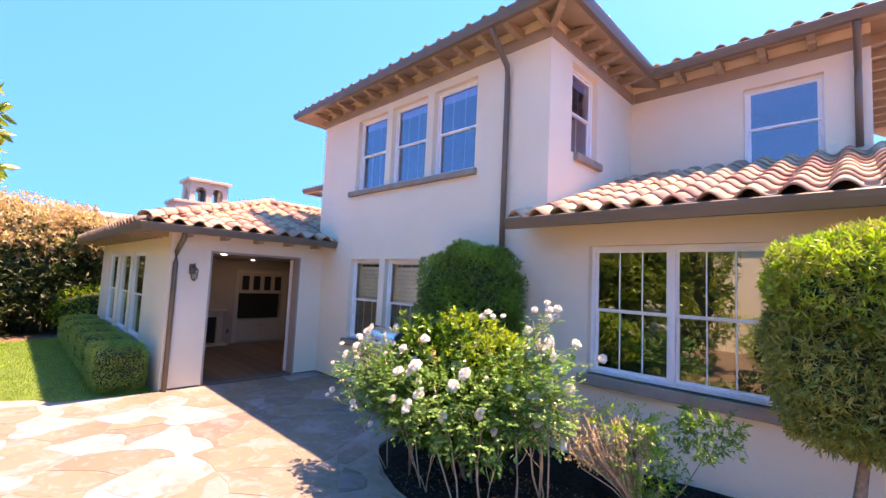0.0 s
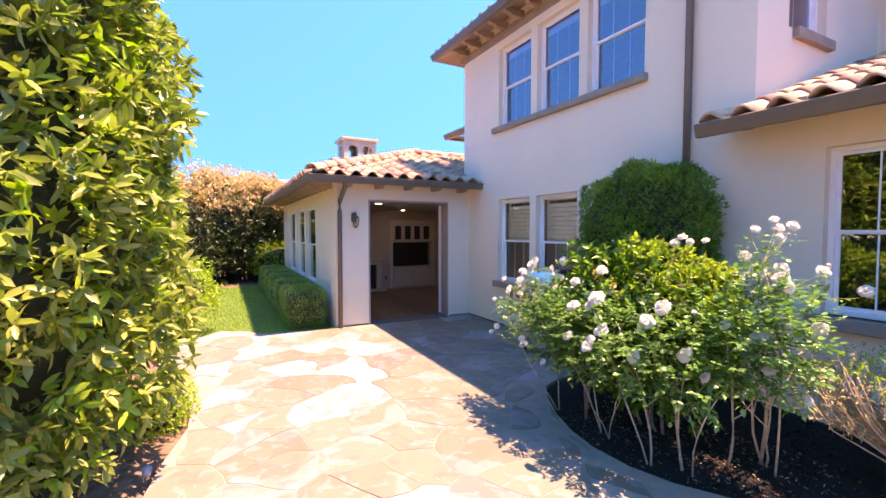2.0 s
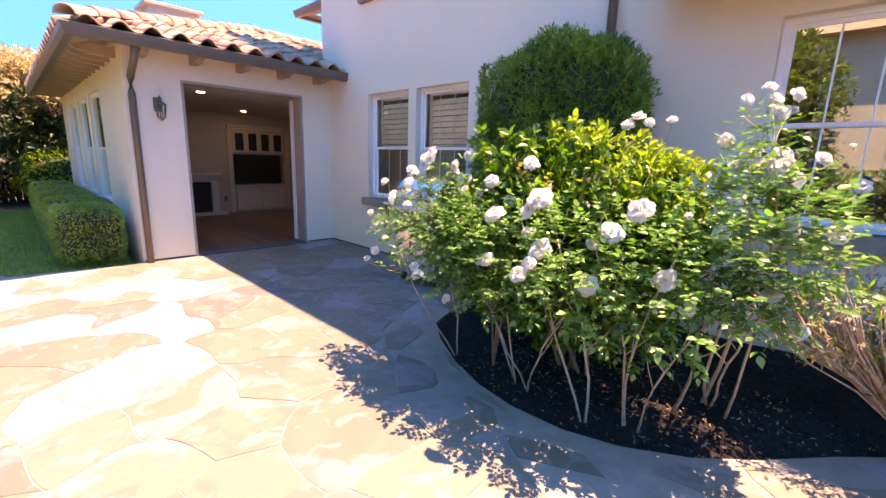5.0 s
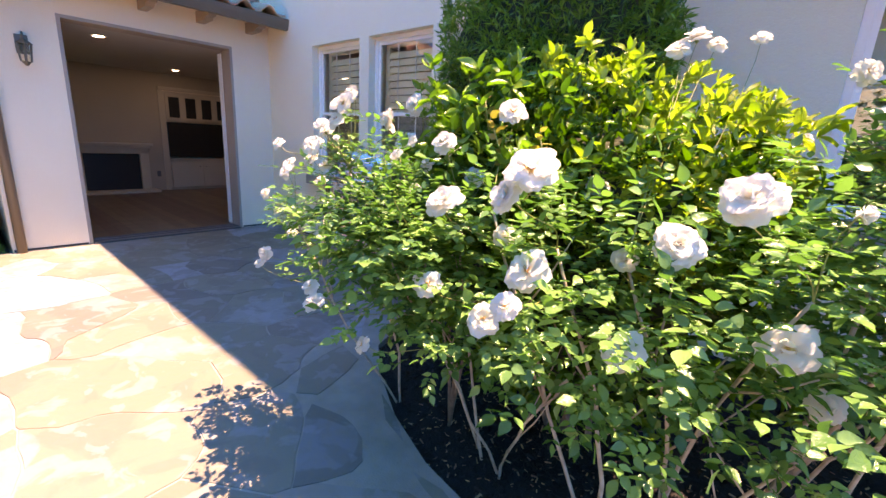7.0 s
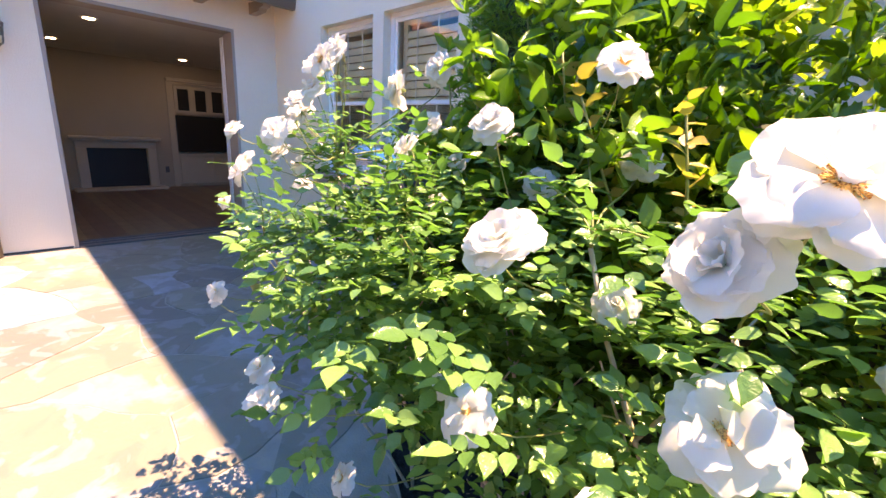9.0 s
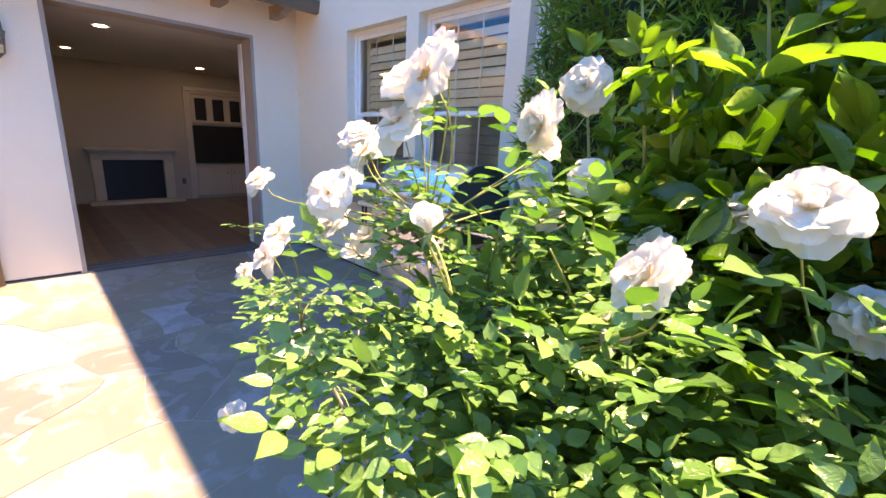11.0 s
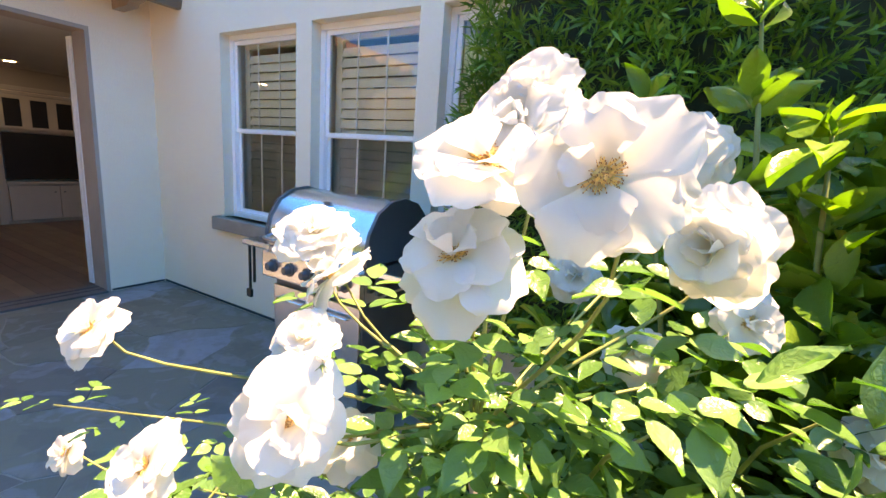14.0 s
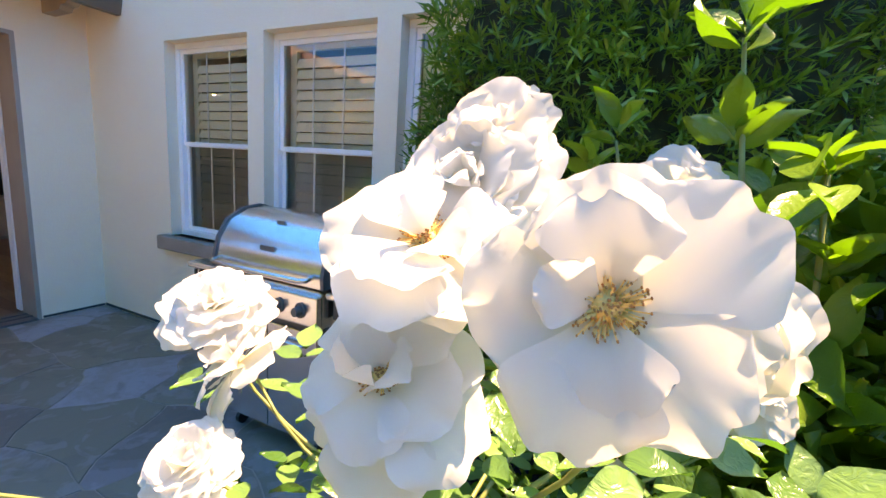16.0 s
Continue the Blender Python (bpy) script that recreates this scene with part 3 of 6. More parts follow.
def downspout(name, points, label):
    root = empty(name, *points[-1], label, "downspout")
    bm = bmesh.new()
    tube(bm, [Vector(p) - Vector(points[-1]) for p in points], 0.042, 10)
    part("pipe", bm, GUTTER, root, smooth=True)
    return root


def roof_plane(name, corners, label, thick=0.1, mat=EAVE):
    """A roof's deck: a thick plate under the tiles."""
    bm = bmesh.new()
    lo = [bm.verts.new(Vector(c) - Vector((0, 0, thick))) for c in corners]
    hi = [bm.verts.new(c) for c in corners]
    bm.faces.new(lo[::-1]), bm.faces.new(hi)
    for i in range(len(corners)):
        j = (i + 1) % len(corners)
        bm.faces.new((lo[i], lo[j], hi[j], hi[i]))
    return tagged(part(name, bm, mat), label, "roof", kind="structure")


def tile_mesh():
    """One S-shaped clay tile, 0.30 wide and 0.42 long, laid up its slope (+y)."""
    bm = bmesh.new()
    prof = []
    for i in range(11):
        u = i / 10
        x = -0.15 + 0.31 * u
        z = 0.07 * math.sin(math.pi * min(1, u / 0.62)) if u < 0.62 else -0.022 * math.sin(math.pi * (u - 0.62) / 0.38)
        prof.append((x, z))
    up = [[bm.verts.new((x, y, z + dz)) for x, z in prof] for y, dz in ((0, 0.03), (0.42, 0.0))]
    dn = [[bm.verts.new((x, y, z + dz - 0.022)) for x, z in prof] for y, dz in ((0, 0.03), (0.42, 0.0))]
    for k in range(10):
        bm.faces.new((up[0][k], up[0][k + 1], up[1][k + 1], up[1][k]))
        bm.faces.new((dn[1][k], dn[1][k + 1], dn[0][k + 1], dn[0][k]))
        bm.faces.new((dn[0][k], dn[0][k + 1], up[0][k + 1], up[0][k]))
    for a in (0, -1):
        bm.faces.new((up[0][a], up[1][a], dn[1][a], dn[0][a]))
    me = bpy.data.meshes.new("tile")
    bmesh.ops.recalc_face_normals(bm, faces=bm.faces)
    bm.to_mesh(me)
    bm.free()
    me.shade_smooth()
    me.materials.append(TILE)
    return me


TILE_MESH = tile_mesh()
tile_rng = random.Random(4)


def tiles(parent, origin, along, up, n_across, n_up, keep=lambda p: True, start=0.0):
    """Rows of tiles from origin, stepping along the eave and up the slope; keep(p) says where the roof is."""
    a, u = Vector(along).normalized(), Vector(up).normalized()
    n = a.cross(u).normalized()
    base = Matrix((a, u, n)).transposed().to_4x4()
    for j in range(n_up):
        for i in range(n_across):
            p = Vector(origin) + a * (0.15 + i * 0.30) + u * (j * 0.36 - 0.05)
            if not keep(p + u * 0.15):
                continue
            ob = new("tile", TILE_MESH)
            ob.parent = parent
            wob = Matrix.Rotation(tile_rng.uniform(-0.02, 0.02), 4, "Z") @ Matrix.Rotation(tile_rng.uniform(-0.015, 0.01), 4, "X")
            ob.matrix_basis = Matrix.Translation(p + n * (0.03 + tile_rng.uniform(0, 0.006))) @ base @ wob


def cap_row(parent, a, b, name="ridge_cap"):
    """Overlapping barrel caps along a ridge or hip from a up to b."""
    a, b = Vector(a), Vector(b)
    d = (b - a).normalized()
    side = d.cross(Vector((0, 0, 1))).normalized()
    up = side.cross(d)
    bm = bmesh.new()
    for y, r in ((0, 0.125), (0.42, 0.10)):
        for rr in (r, r - 0.02):
            for k in range(9):
                t = math.pi * k / 8
                bm.verts.new((-math.cos(t) * rr, y, math.sin(t) * rr * 0.85 - 0.01))
    bm.verts.ensure_lookup_table()
    v = bm.verts
    for k in range(8):
        bm.faces.new((v[k], v[k + 1], v[19 + k], v[18 + k]))
        bm.faces.new((v[9 + k], v[27 + k], v[28 + k], v[10 + k]))
        bm.faces.new((v[k], v[9 + k], v[10 + k], v[k + 1]))
    me = bpy.data.meshes.new(name)
    bmesh.ops.recalc_face_normals(bm, faces=bm.faces)
    bm.to_mesh(me)
    bm.free()
    me.shade_smooth()
    me.materials.append(TILE)
    base = Matrix((side, d, up)).transposed().to_4x4()
    for i in range(int((b - a).length / 0.36) + 1):
        ob = new(name, me)
        ob.parent = parent
        ob.matrix_basis = Matrix.Translation(a + d * (i * 0.36) + up * (0.04 + 0.004 * (i % 2))) @ base


def rafters(name, list_of, label):
    """Shaped rafter tails under the eaves: (x, y, z of the wall end, direction x, y, length)."""
    root = empty(name, list_of[0][0], list_of[0][1], list_of[0][2], label, "eave", kind="structure")
    off = root.location.copy()
    for x, y, z, dx, dy, length in list_of:
        d, s = Vector((dx, dy, 0)).normalized(), Vector((-dy, dx, 0)).normalized() * 0.045
        bm = bmesh.new()
        prof = [(0, 0), (length, -0.02), (length, -0.06), (length - 0.05, -0.09), (length * 0.7, -0.095), (length * 0.64, -0.125), (0, -0.13)]
        vv = [[bm.verts.new(Vector((x, y, z)) - off + d * a + Vector((0, 0, b)) + s * k) for a, b in prof] for k in (-1, 1)]
        bm.faces.new(vv[0][::-1]), bm.faces.new(vv[1])
        for i in range(len(prof)):
            j = (i + 1) % len(prof)
            bm.faces.new((vv[0][i], vv[0][j], vv[1][j], vv[1][i]))
        part("rafter_tail", bm, EAVE, root)


# upper roof: eave 0.52 m out all round
EO, EZ = 0.48, 5.72
RISE = 0.33
fy, lx, rx, by, bx = WY - EO, -8.25 - EO, -2.45 + EO, 8.3 - EO, 0.63 + EO
ridge_y, ridge_x = fy + 3.4, (lx + rx) / 2
roof_plane("roof_upper", [(lx, fy, EZ), (rx, fy, EZ), (ridge_x + 0.01, ridge_y, EZ + 3.4 * RISE), (ridge_x - 0.01, ridge_y, EZ + 3.4 * RISE)], "front slope of the upper tiled roof")
roof_plane("roof_upper", [(rx, fy, EZ), (rx, 12, EZ), (ridge_x, 12, EZ + 3.4 * RISE), (ridge_x, ridge_y, EZ + 3.4 * RISE)], "side slope of the upper tiled roof")
roof_plane("roof_upper", [(lx, 12, EZ), (lx, fy, EZ), (ridge_x, ridge_y, EZ + 3.4 * RISE), (ridge_x, 12, EZ + 3.4 * RISE)], "left slope of the upper tiled roof")
roof_plane("roof_upper", [(rx, by, EZ), (bx, by, EZ), (bx, 14, EZ), (bx - 3, 11, EZ + 1.07), (rx - 2, 11, EZ + 1.07)], "slope of the set-back tiled roof")
gutter("gutter_upper", [(lx, fy + 0.8, EZ + 0.02), (lx, fy, EZ + 0.02), (rx, fy, EZ + 0.02), (rx, by, EZ + 0.02), (bx, by, EZ + 0.02), (bx, 14, EZ + 0.02)], "brown painted metal gutter along the upper eaves")
rafters("eave_upper", [(x, WY, EZ - 0.02, 0, -1, EO - 0.07) for x in np.arange(-8.1, -2.4, 0.47)] + [(-2.45, y, EZ - 0.02, 1, 0, EO - 0.07) for y in np.arange(5.9, 7.8, 0.45)]
        + [(x, 8.3, EZ - 0.02, 0, -1, EO - 0.07) for x in np.arange(-1.6, 0.6, 0.55)] + [(0.63, y, EZ - 0.02, 1, 0, EO - 0.07) for y in np.arange(8.6, 13, 0.45)]
        + [(-8.25, y, EZ - 0.02, -1, 0, EO - 0.07) for y in np.arange(5.6, 8, 0.47)]
        + [(-2.45, WY, EZ - 0.02, 1, -1, EO * 1.3)], "brown painted rafter tails under the upper eaves")
boxes_blocking = [(-8.25, -2.45, WY - 0.025, WY - 0.003, EZ - 0.27, EZ - 0.1), (-2.447, -2.42, WY, 8.3, EZ - 0.27, EZ - 0.1), (-2.4, 0.63, 8.275, 8.297, EZ - 0.27, EZ - 0.1)]
tagged(boxes("trim", boxes_blocking, EAVE), "brown frieze board under the upper eaves", "trim", kind="structure")

# garden room roof
GE, GZ = 0.5, 2.80
gx, gy = WX + GE, 2.55 - GE
GR = 0.33
px, py, pz = gx - 3.25, gy + 3.25, GZ + 3.25 * GR
roof_plane("roof_garden", [(gx, gy, GZ), (gx, WY - 0.005, GZ), (px, WY - 0.005, pz), (px, py, pz)], "front slope of the garden room roof")
roof_plane("roof_garden", [(gx, gy, GZ), (px, py, pz), (px - 0.4, py, pz), (-15.9, gy, GZ)], "side slope of the garden room roof")
roof_plane("roof_garden", [(-8.255, WY, GZ + 0.23), (-8.255, 12, GZ + 0.23), (px, 12, pz), (px, WY, pz)], "rear slope of the garden room roof")
roof_plane("roof_garden", [(-15.9, gy, GZ), (px - 0.4, py, pz), (px - 0.4, 12, pz), (-15.9, 12, GZ)], "far slope of the garden room roof")
roof_plane("roof_rear_wing", [(-10.0, 5.97, 4.32), (-8.255, 5.97, 4.32), (-8.255, 7.6, 4.85), (-9.2, 7.6, 4.85)], "small tiled roof of the rear wing beside the upper storey")
gutter("gutter_rear_wing", [(-10.0, 7.6, 4.33), (-10.0, 5.97, 4.33), (-8.26, 5.97, 4.33)], "brown gutter of the rear wing")
gutter("gutter_garden", [(-15.9, gy, GZ + 0.0), (gx, gy, GZ + 0.0), (gx, WY + 0.0, GZ + 0.0)], "brown painted gutter of the garden room")
rafters("eave_garden", [(x, 2.55, GZ - 0.03, 0, -1, GE - 0.07) for x in np.arange(-15.06, -8.0, 0.42)] + [(WX, y, GZ - 0.03, 1, 0, GE - 0.07) for y in np.arange(2.75, 5.4, 0.61)], "brown painted rafter tails of the garden room eaves")
# low roof in front
LE, LZ = 0.48, 2.90
ly = WY - LE
LR = 0.345
roof_plane("roof_low", [(-2.70, ly, LZ), (5.3, ly, LZ), (5.3, 8.3 - 0.005, LZ + (8.3 - ly) * LR), (-2.445, 8.3 - 0.005, LZ + (8.3 - ly) * LR), (-2.445, WY - 0.005, LZ + LE * LR), (-2.70, WY - 0.005, LZ + LE * LR)], "low tiled roof over the ground floor wing")
gutter("gutter_low", [(-2.72, ly, LZ), (5.3, ly, LZ)], "brown painted gutter of the low roof")
rafters("eave_low", [(x, WY, LZ + 0.1, 0, -1, LE - 0.06) for x in np.arange(-2.5, 5.0, 0.61)], "brown painted rafter tails of the low eave")
# unseen plate added behind the house to keep daylight out
slab("roof_closing", -14, 5, 8.9, 12, 2.4, 2.44, DARK, "plain dark plate added out of view to close the house behind", "roof")

downspout("downspout", [(gx - 0.02, 2.62, GZ - 0.1), (gx - 0.06, 2.62, GZ - 0.2), (WX + 0.08, 2.62, GZ - 0.42), (WX + 0.055, 2.62, GZ - 0.6), (WX + 0.055, 2.62, 0.0)], "brown painted downspout at the corner of the garden room")
downspout("downspout", [(-3.12, fy, EZ - 0.1), (-3.12, fy + 0.08, EZ - 0.2), (-3.12, WY - 0.08, EZ - 0.5), (-3.12, WY - 0.055, EZ - 0.7), (-3.12, WY - 0.055, 0.0)], "brown painted downspout on the long wall")
downspout("downspout", [(0.5, by, EZ - 0.1), (0.5, by + 0.1, EZ - 0.2), (0.5, 8.3 - 0.09, EZ - 0.5), (0.5, 8.3 - 0.06, EZ - 0.7), (0.5, 8.3 - 0.06, 4.1)], "brown painted downspout on the set-back wall")

# ---- ground ----
ground = slab("ground", -400, 400, -400, 400, -0.5, -0.12, SOIL, "bare brown soil", "ground")


def outline_slab(name, pts, z0, z1, mat, label, category):
    bm = bmesh.new()
    lo = [bm.verts.new((x, y, z0)) for x, y in pts]
    hi = [bm.verts.new((x, y, z1)) for x, y in pts]
    bm.faces.new(lo[::-1]), bm.faces.new(hi)
    for i in range(len(pts)):
        j = (i + 1) % len(pts)
        bm.faces.new((lo[i], lo[j], hi[j], hi[i]))
    return tagged(part(name, bm, mat), label, category, kind="structure")


BED = [(-4.05, 5.46), (-4.06, 4.8), (-4.02, 4.35), (-3.9, 4.05), (-3.62, 3.83), (-3.25, 3.62), (-2.9, 3.49), (-2.6, 3.44), (-2.25, 3.46), (-1.95, 3.56), (-1.65, 3.75), (-1.4, 3.99), (-1.1, 4.35), (-0.8, 4.66), (-0.2, 4.85), (0.6, 4.8), (1.6, 4.3), (2.4, 3.2), (3.2, 2.6), (5.0, 2.4)]
LEFT = [(5.0, -0.6), (0.5, -0.5), (-1.5, -0.15), (-3.3, 0.1), (-4.0, 0.2), (-4.6, 0.34), (-5.2, 0.33), (-5.8, 0.2), (-6.6, 0.0), (-7.5, -0.35), (-8.1, -0.1), (-8.45, 0.3)]
PATIO = LEFT + [(-8.75, 0.6), (-8.5, 1.05), (-8.2, 1.25), (-8.1, 2.0), (-8.05, 2.55), (-8.05, 5.46)] + BED
outline_slab("floor", PATIO, -0.12, -0.0015, MORTAR, "sandy mortar bed of the flagstone patio", "patio")
LAWN_EDGE = [(-8.4, 0.3), (-8.8, 0.62), (-8.5, 1.1), (-8.2, 1.3), (-8.15, 2.5), (-15.6, 2.5), (-15.6, 1.5), (-15.0, -0.5), (-12, -1.4), (-9.8, -0.9)]
lawn = outline_slab("lawn", LAWN_EDGE, -0.12, -0.02, LAWN, "mown green lawn", "lawn")
tagged(boxes("floor_inner", [(-12.6, WX - 0.02, 2.81, 9.05, -0.1, -0.004)], WOOD), "dark subfloor under the wood boards", "floor", kind="structure")

# ---- mulch bed ----
def inside(poly, x, y):
    c = False
    for (x0, y0), (x1, y1) in zip(poly, poly[1:] + poly[:1]):
        if (y0 > y) != (y1 > y) and x < (x1 - x0) * (y - y0) / (y1 - y0) + x0:
            c = not c
    return c


def edge_gap(poly, x, y):
    p, best = Vector((x, y)), 9.0
    for a, b in zip(poly, poly[1:]):
        a, b = Vector(a), Vector(b)
        t = max(0, min(1, (p - a).dot(b - a) / (b - a).length_squared))
        best = min(best, (p - a - (b - a) * t).length)
    return best


def bed_height(x, y):
    rise = 0.02 + 0.09 * min(1, max(0, (y - 3.6) / 1.5)) + 0.13 * min(1, max(0, (x + 1.8) / 1.5)) + 0.02 * noise.noise(Vector((x * 3, y * 3, 0)))
    return -0.04 + (rise + 0.04) * min(1, edge_gap(BED, x, y) / 0.25)


def heap(name, poly, height, step, mat, label, category, x0, x1, y0, y1):
    """A loose uneven surface filling an outline, sunk at its rim."""
    bm = bmesh.new()
    nx, ny = int((x1 - x0) / step), int((y1 - y0) / step)
    g = {}
    for i in range(nx + 1):
        for j in range(ny + 1):
            x, y = x0 + i * step, y0 + j * step
            g[i, j] = bm.verts.new((x, y, height(x, y) if inside(poly, x, y) else -0.06))
    for i in range(nx):
        for j in range(ny):
            if any(inside(poly, x0 + (i + a) * step, y0 + (j + b) * step) for a in (0, 1) for b in (0, 1)):
                bm.faces.new((g[i, j], g[i + 1, j], g[i + 1, j + 1], g[i, j + 1]))
    for v in [v for v in bm.verts if not v.link_faces]:
        bm.verts.remove(v)
    return tagged(part(name, bm, mat, smooth=True), label, category, kind="structure")


bed = heap("mulch_bed", BED + [(5.0, 5.46)], bed_height, 0.06, MULCH, "dark shredded bark mulch bed", "garden bed", -4.1, 5.0, 2.38, 5.46)


def soil_height(x, y):
    return -0.04 + 0.05 * min(1, max(0, -y - 0.1)) + 0.03 * noise.noise(Vector((x * 2, y * 2, 3)))


heap("soil_bed", LEFT + [(-9.8, -0.9), (-12.0, -1.4), (-15.0, -0.5), (-15.6, 1.5), (-15.6, 2.5), (-17.8, 2.5), (-17.8, -4), (5, -4)], soil_height, 0.2, SOIL, "bare brown soil bed under the shrubs", "garden bed", -17.8, 5.0, -4.0, 2.5)


def chips(name, n, area, height, lo, hi, mat, parent, seed, label):
    """Loose flat splinters lying at all angles."""
    rng = np.random.default_rng(seed)
    pts = []
    while len(pts) < n:
        x, y = rng.uniform(area[0], area[1]), rng.uniform(area[2], area[3])
        if area[4] is None or inside(area[4], x, y):
            pts.append((x, y, height(x, y) + 0.006))
    p = np.array(pts)
    w = rng.normal(size=(n, 3)) * (1, 1, 0.3)
    shape = (np.array([(0, 0.18, 0), (0, -0.18, 0), (1, -0.14, 0), (1, 0.14, 0), (0, 0.1, 0.12), (0, -0.1, 0.12), (1, -0.08, 0.12), (1, 0.08, 0.12)]),
             np.array([(4, 5, 6, 7), (0, 1, 5, 4), (1, 2, 6, 5), (2, 3, 7, 6), (3, 0, 4, 7)]))
    leaf_cloud(name, p, w, rng.uniform(lo, hi, n), shape, mat, parent, label, rng, roll=0.4)


chips("bark_chip", 9000, (-4.0, 1.5, 3.4, 5.4, BED + [(5.0, 5.46)]), bed_height, 0.015, 0.045, MULCH, bed, 11, "loose dark bark chips")
LITTER = material("dry litter", (0.20, 0.13, 0.09), 0.9, vary=0.4, scale=20, per_island=0.5)
chips("leaf_litter", 900, (-3.2, 0.2, 3.5, 4.6, BED + [(5.0, 5.46)]), lambda x, y: bed_height(x, y) + 0.008, 0.01, 0.03, LITTER, bed, 12, "dry brown leaf litter")
chips("leaf_litter", 2200, (-9.0, 1.0, -2.0, 0.6, [(a, b) for a, b in LEFT] + [(-9.8, -2.5), (5, -2.5)]), soil_height, 0.012, 0.04, LITTER, bpy.data.objects["soil_bed"], 13, "dry brown leaf litter")

# lawn blades
rng = np.random.default_rng(21)
pts = []
while len(pts) < 42000:
    x, y = rng.uniform(-15.6, -8.1), rng.uniform(-1.4, 2.5)
    if inside(LAWN_EDGE, x, y):
        pts.append((x, y, -0.022))
w = rng.normal(0, 0.35, (42000, 3)) + (0, 0, 1)
leaf_cloud("grass", np.array(pts), w, rng.uniform(0.03, 0.055, 42000), (np.array([(0, 0.09, 0), (0, -0.09, 0), (1, 0, 0)]), np.array([(0, 1, 2)])), GRASS, bpy.data.objects["lawn"], "short mown grass blades", rng)

# ---- garden room inside ----
tagged(boxes("door_frame", [(WX - 0.26, WX + 0.004, 3.19, 3.225, 0.0, 2.405), (WX - 0.26, WX + 0.004, 4.915, 4.95, 0.0, 2.405), (WX - 0.26, WX + 0.004, 3.19, 4.95, 2.405, 2.44)], JAMB, bevel=0.004), "brown painted door lining", "door frame", kind="structure")
tagged(boxes("threshold", [(WX - 0.28, WX + 0.03, 3.225, 4.915, -0.01, 0.018), (WX - 0.2, WX - 0.17, 3.225, 4.915, 0.018, 0.026), (WX - 0.1, WX - 0.07, 3.225, 4.915, 0.018, 0.026)], GREY), "dark metal door track and threshold", "threshold", kind="structure")


def door_leaf(name, y, x0, x1, label):
    root = empty(name, (x0 + x1) / 2, y, 0.02, label, "door")
    h, w = 2.36, (x1 - x0) / 2
    each("stile", [(-w, -w + 0.09, -0.022, 0.022, 0, h), (w - 0.09, w, -0.022, 0.022, 0, h)], FRAME, root, bevel=0.003)
    each("rail", [(-w + 0.09, w - 0.09, -0.022, 0.022, 0, 0.2), (-w + 0.09, w - 0.09, -0.022, 0.022, h - 0.1, h)], FRAME, root)
    pane(-w + 0.09, w - 0.09, 0, 0.2, h - 0.1, GLASS, root)
    each("muntin", [(-w + 0.09, w - 0.09, -0.012, 0.012, z, z + 0.02) for z in (0.62, 1.04, 1.46, 1.88)], FRAME, root)
    each("hinge", [(w, w + 0.012, -0.02, 0.02, z, z + 0.1) for z in (0.25, 1.15, 2.0)], GREY, root)
    return root


for i, x in enumerate((WX - 0.33, WX - 0.385)):
    d = door_leaf("folding_door", 0, -0.41, 0.41, "white glazed folding door leaf, folded back beside the opening")
    d.matrix_basis = pose(x, 5.33, 0.02, 0, 0, 90)

# surround and white cabinet share this darkened paint, with the room's shade in it
CREAM = material("dimmed cream paint", (0.45, 0.40, 0.32), 0.5, vary=0.03)
fire = empty("fireplace", -12.6, 4.38, 0.0, "cream painted fireplace surround with a black firebox", "fireplace")
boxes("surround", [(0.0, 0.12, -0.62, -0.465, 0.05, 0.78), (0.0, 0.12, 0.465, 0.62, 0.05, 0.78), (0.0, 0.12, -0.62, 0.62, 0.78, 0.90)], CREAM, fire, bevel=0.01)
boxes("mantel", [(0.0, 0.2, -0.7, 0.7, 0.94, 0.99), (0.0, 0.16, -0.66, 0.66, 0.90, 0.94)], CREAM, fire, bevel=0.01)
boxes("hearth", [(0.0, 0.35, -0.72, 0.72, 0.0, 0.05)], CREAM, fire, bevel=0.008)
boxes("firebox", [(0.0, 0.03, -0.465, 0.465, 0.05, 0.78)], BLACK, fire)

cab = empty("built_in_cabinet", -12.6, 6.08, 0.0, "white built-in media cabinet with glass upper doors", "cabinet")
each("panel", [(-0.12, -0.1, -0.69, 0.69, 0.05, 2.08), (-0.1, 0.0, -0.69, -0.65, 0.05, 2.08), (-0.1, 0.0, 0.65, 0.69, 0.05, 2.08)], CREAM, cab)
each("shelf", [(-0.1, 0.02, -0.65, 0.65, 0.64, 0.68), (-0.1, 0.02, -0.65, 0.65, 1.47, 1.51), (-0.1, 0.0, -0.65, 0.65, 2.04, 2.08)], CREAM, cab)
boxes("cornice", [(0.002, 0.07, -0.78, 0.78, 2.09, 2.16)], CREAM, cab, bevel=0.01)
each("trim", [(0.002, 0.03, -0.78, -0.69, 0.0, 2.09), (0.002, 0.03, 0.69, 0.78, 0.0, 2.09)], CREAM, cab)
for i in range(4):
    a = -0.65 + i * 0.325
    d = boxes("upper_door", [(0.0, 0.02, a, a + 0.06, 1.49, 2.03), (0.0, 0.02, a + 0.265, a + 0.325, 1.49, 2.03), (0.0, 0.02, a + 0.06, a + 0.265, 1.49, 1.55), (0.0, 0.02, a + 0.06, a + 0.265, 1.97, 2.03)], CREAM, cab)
    boxes("pane", [(0.006, 0.01, a + 0.06, a + 0.265, 1.55, 1.97)], BLACK, d)
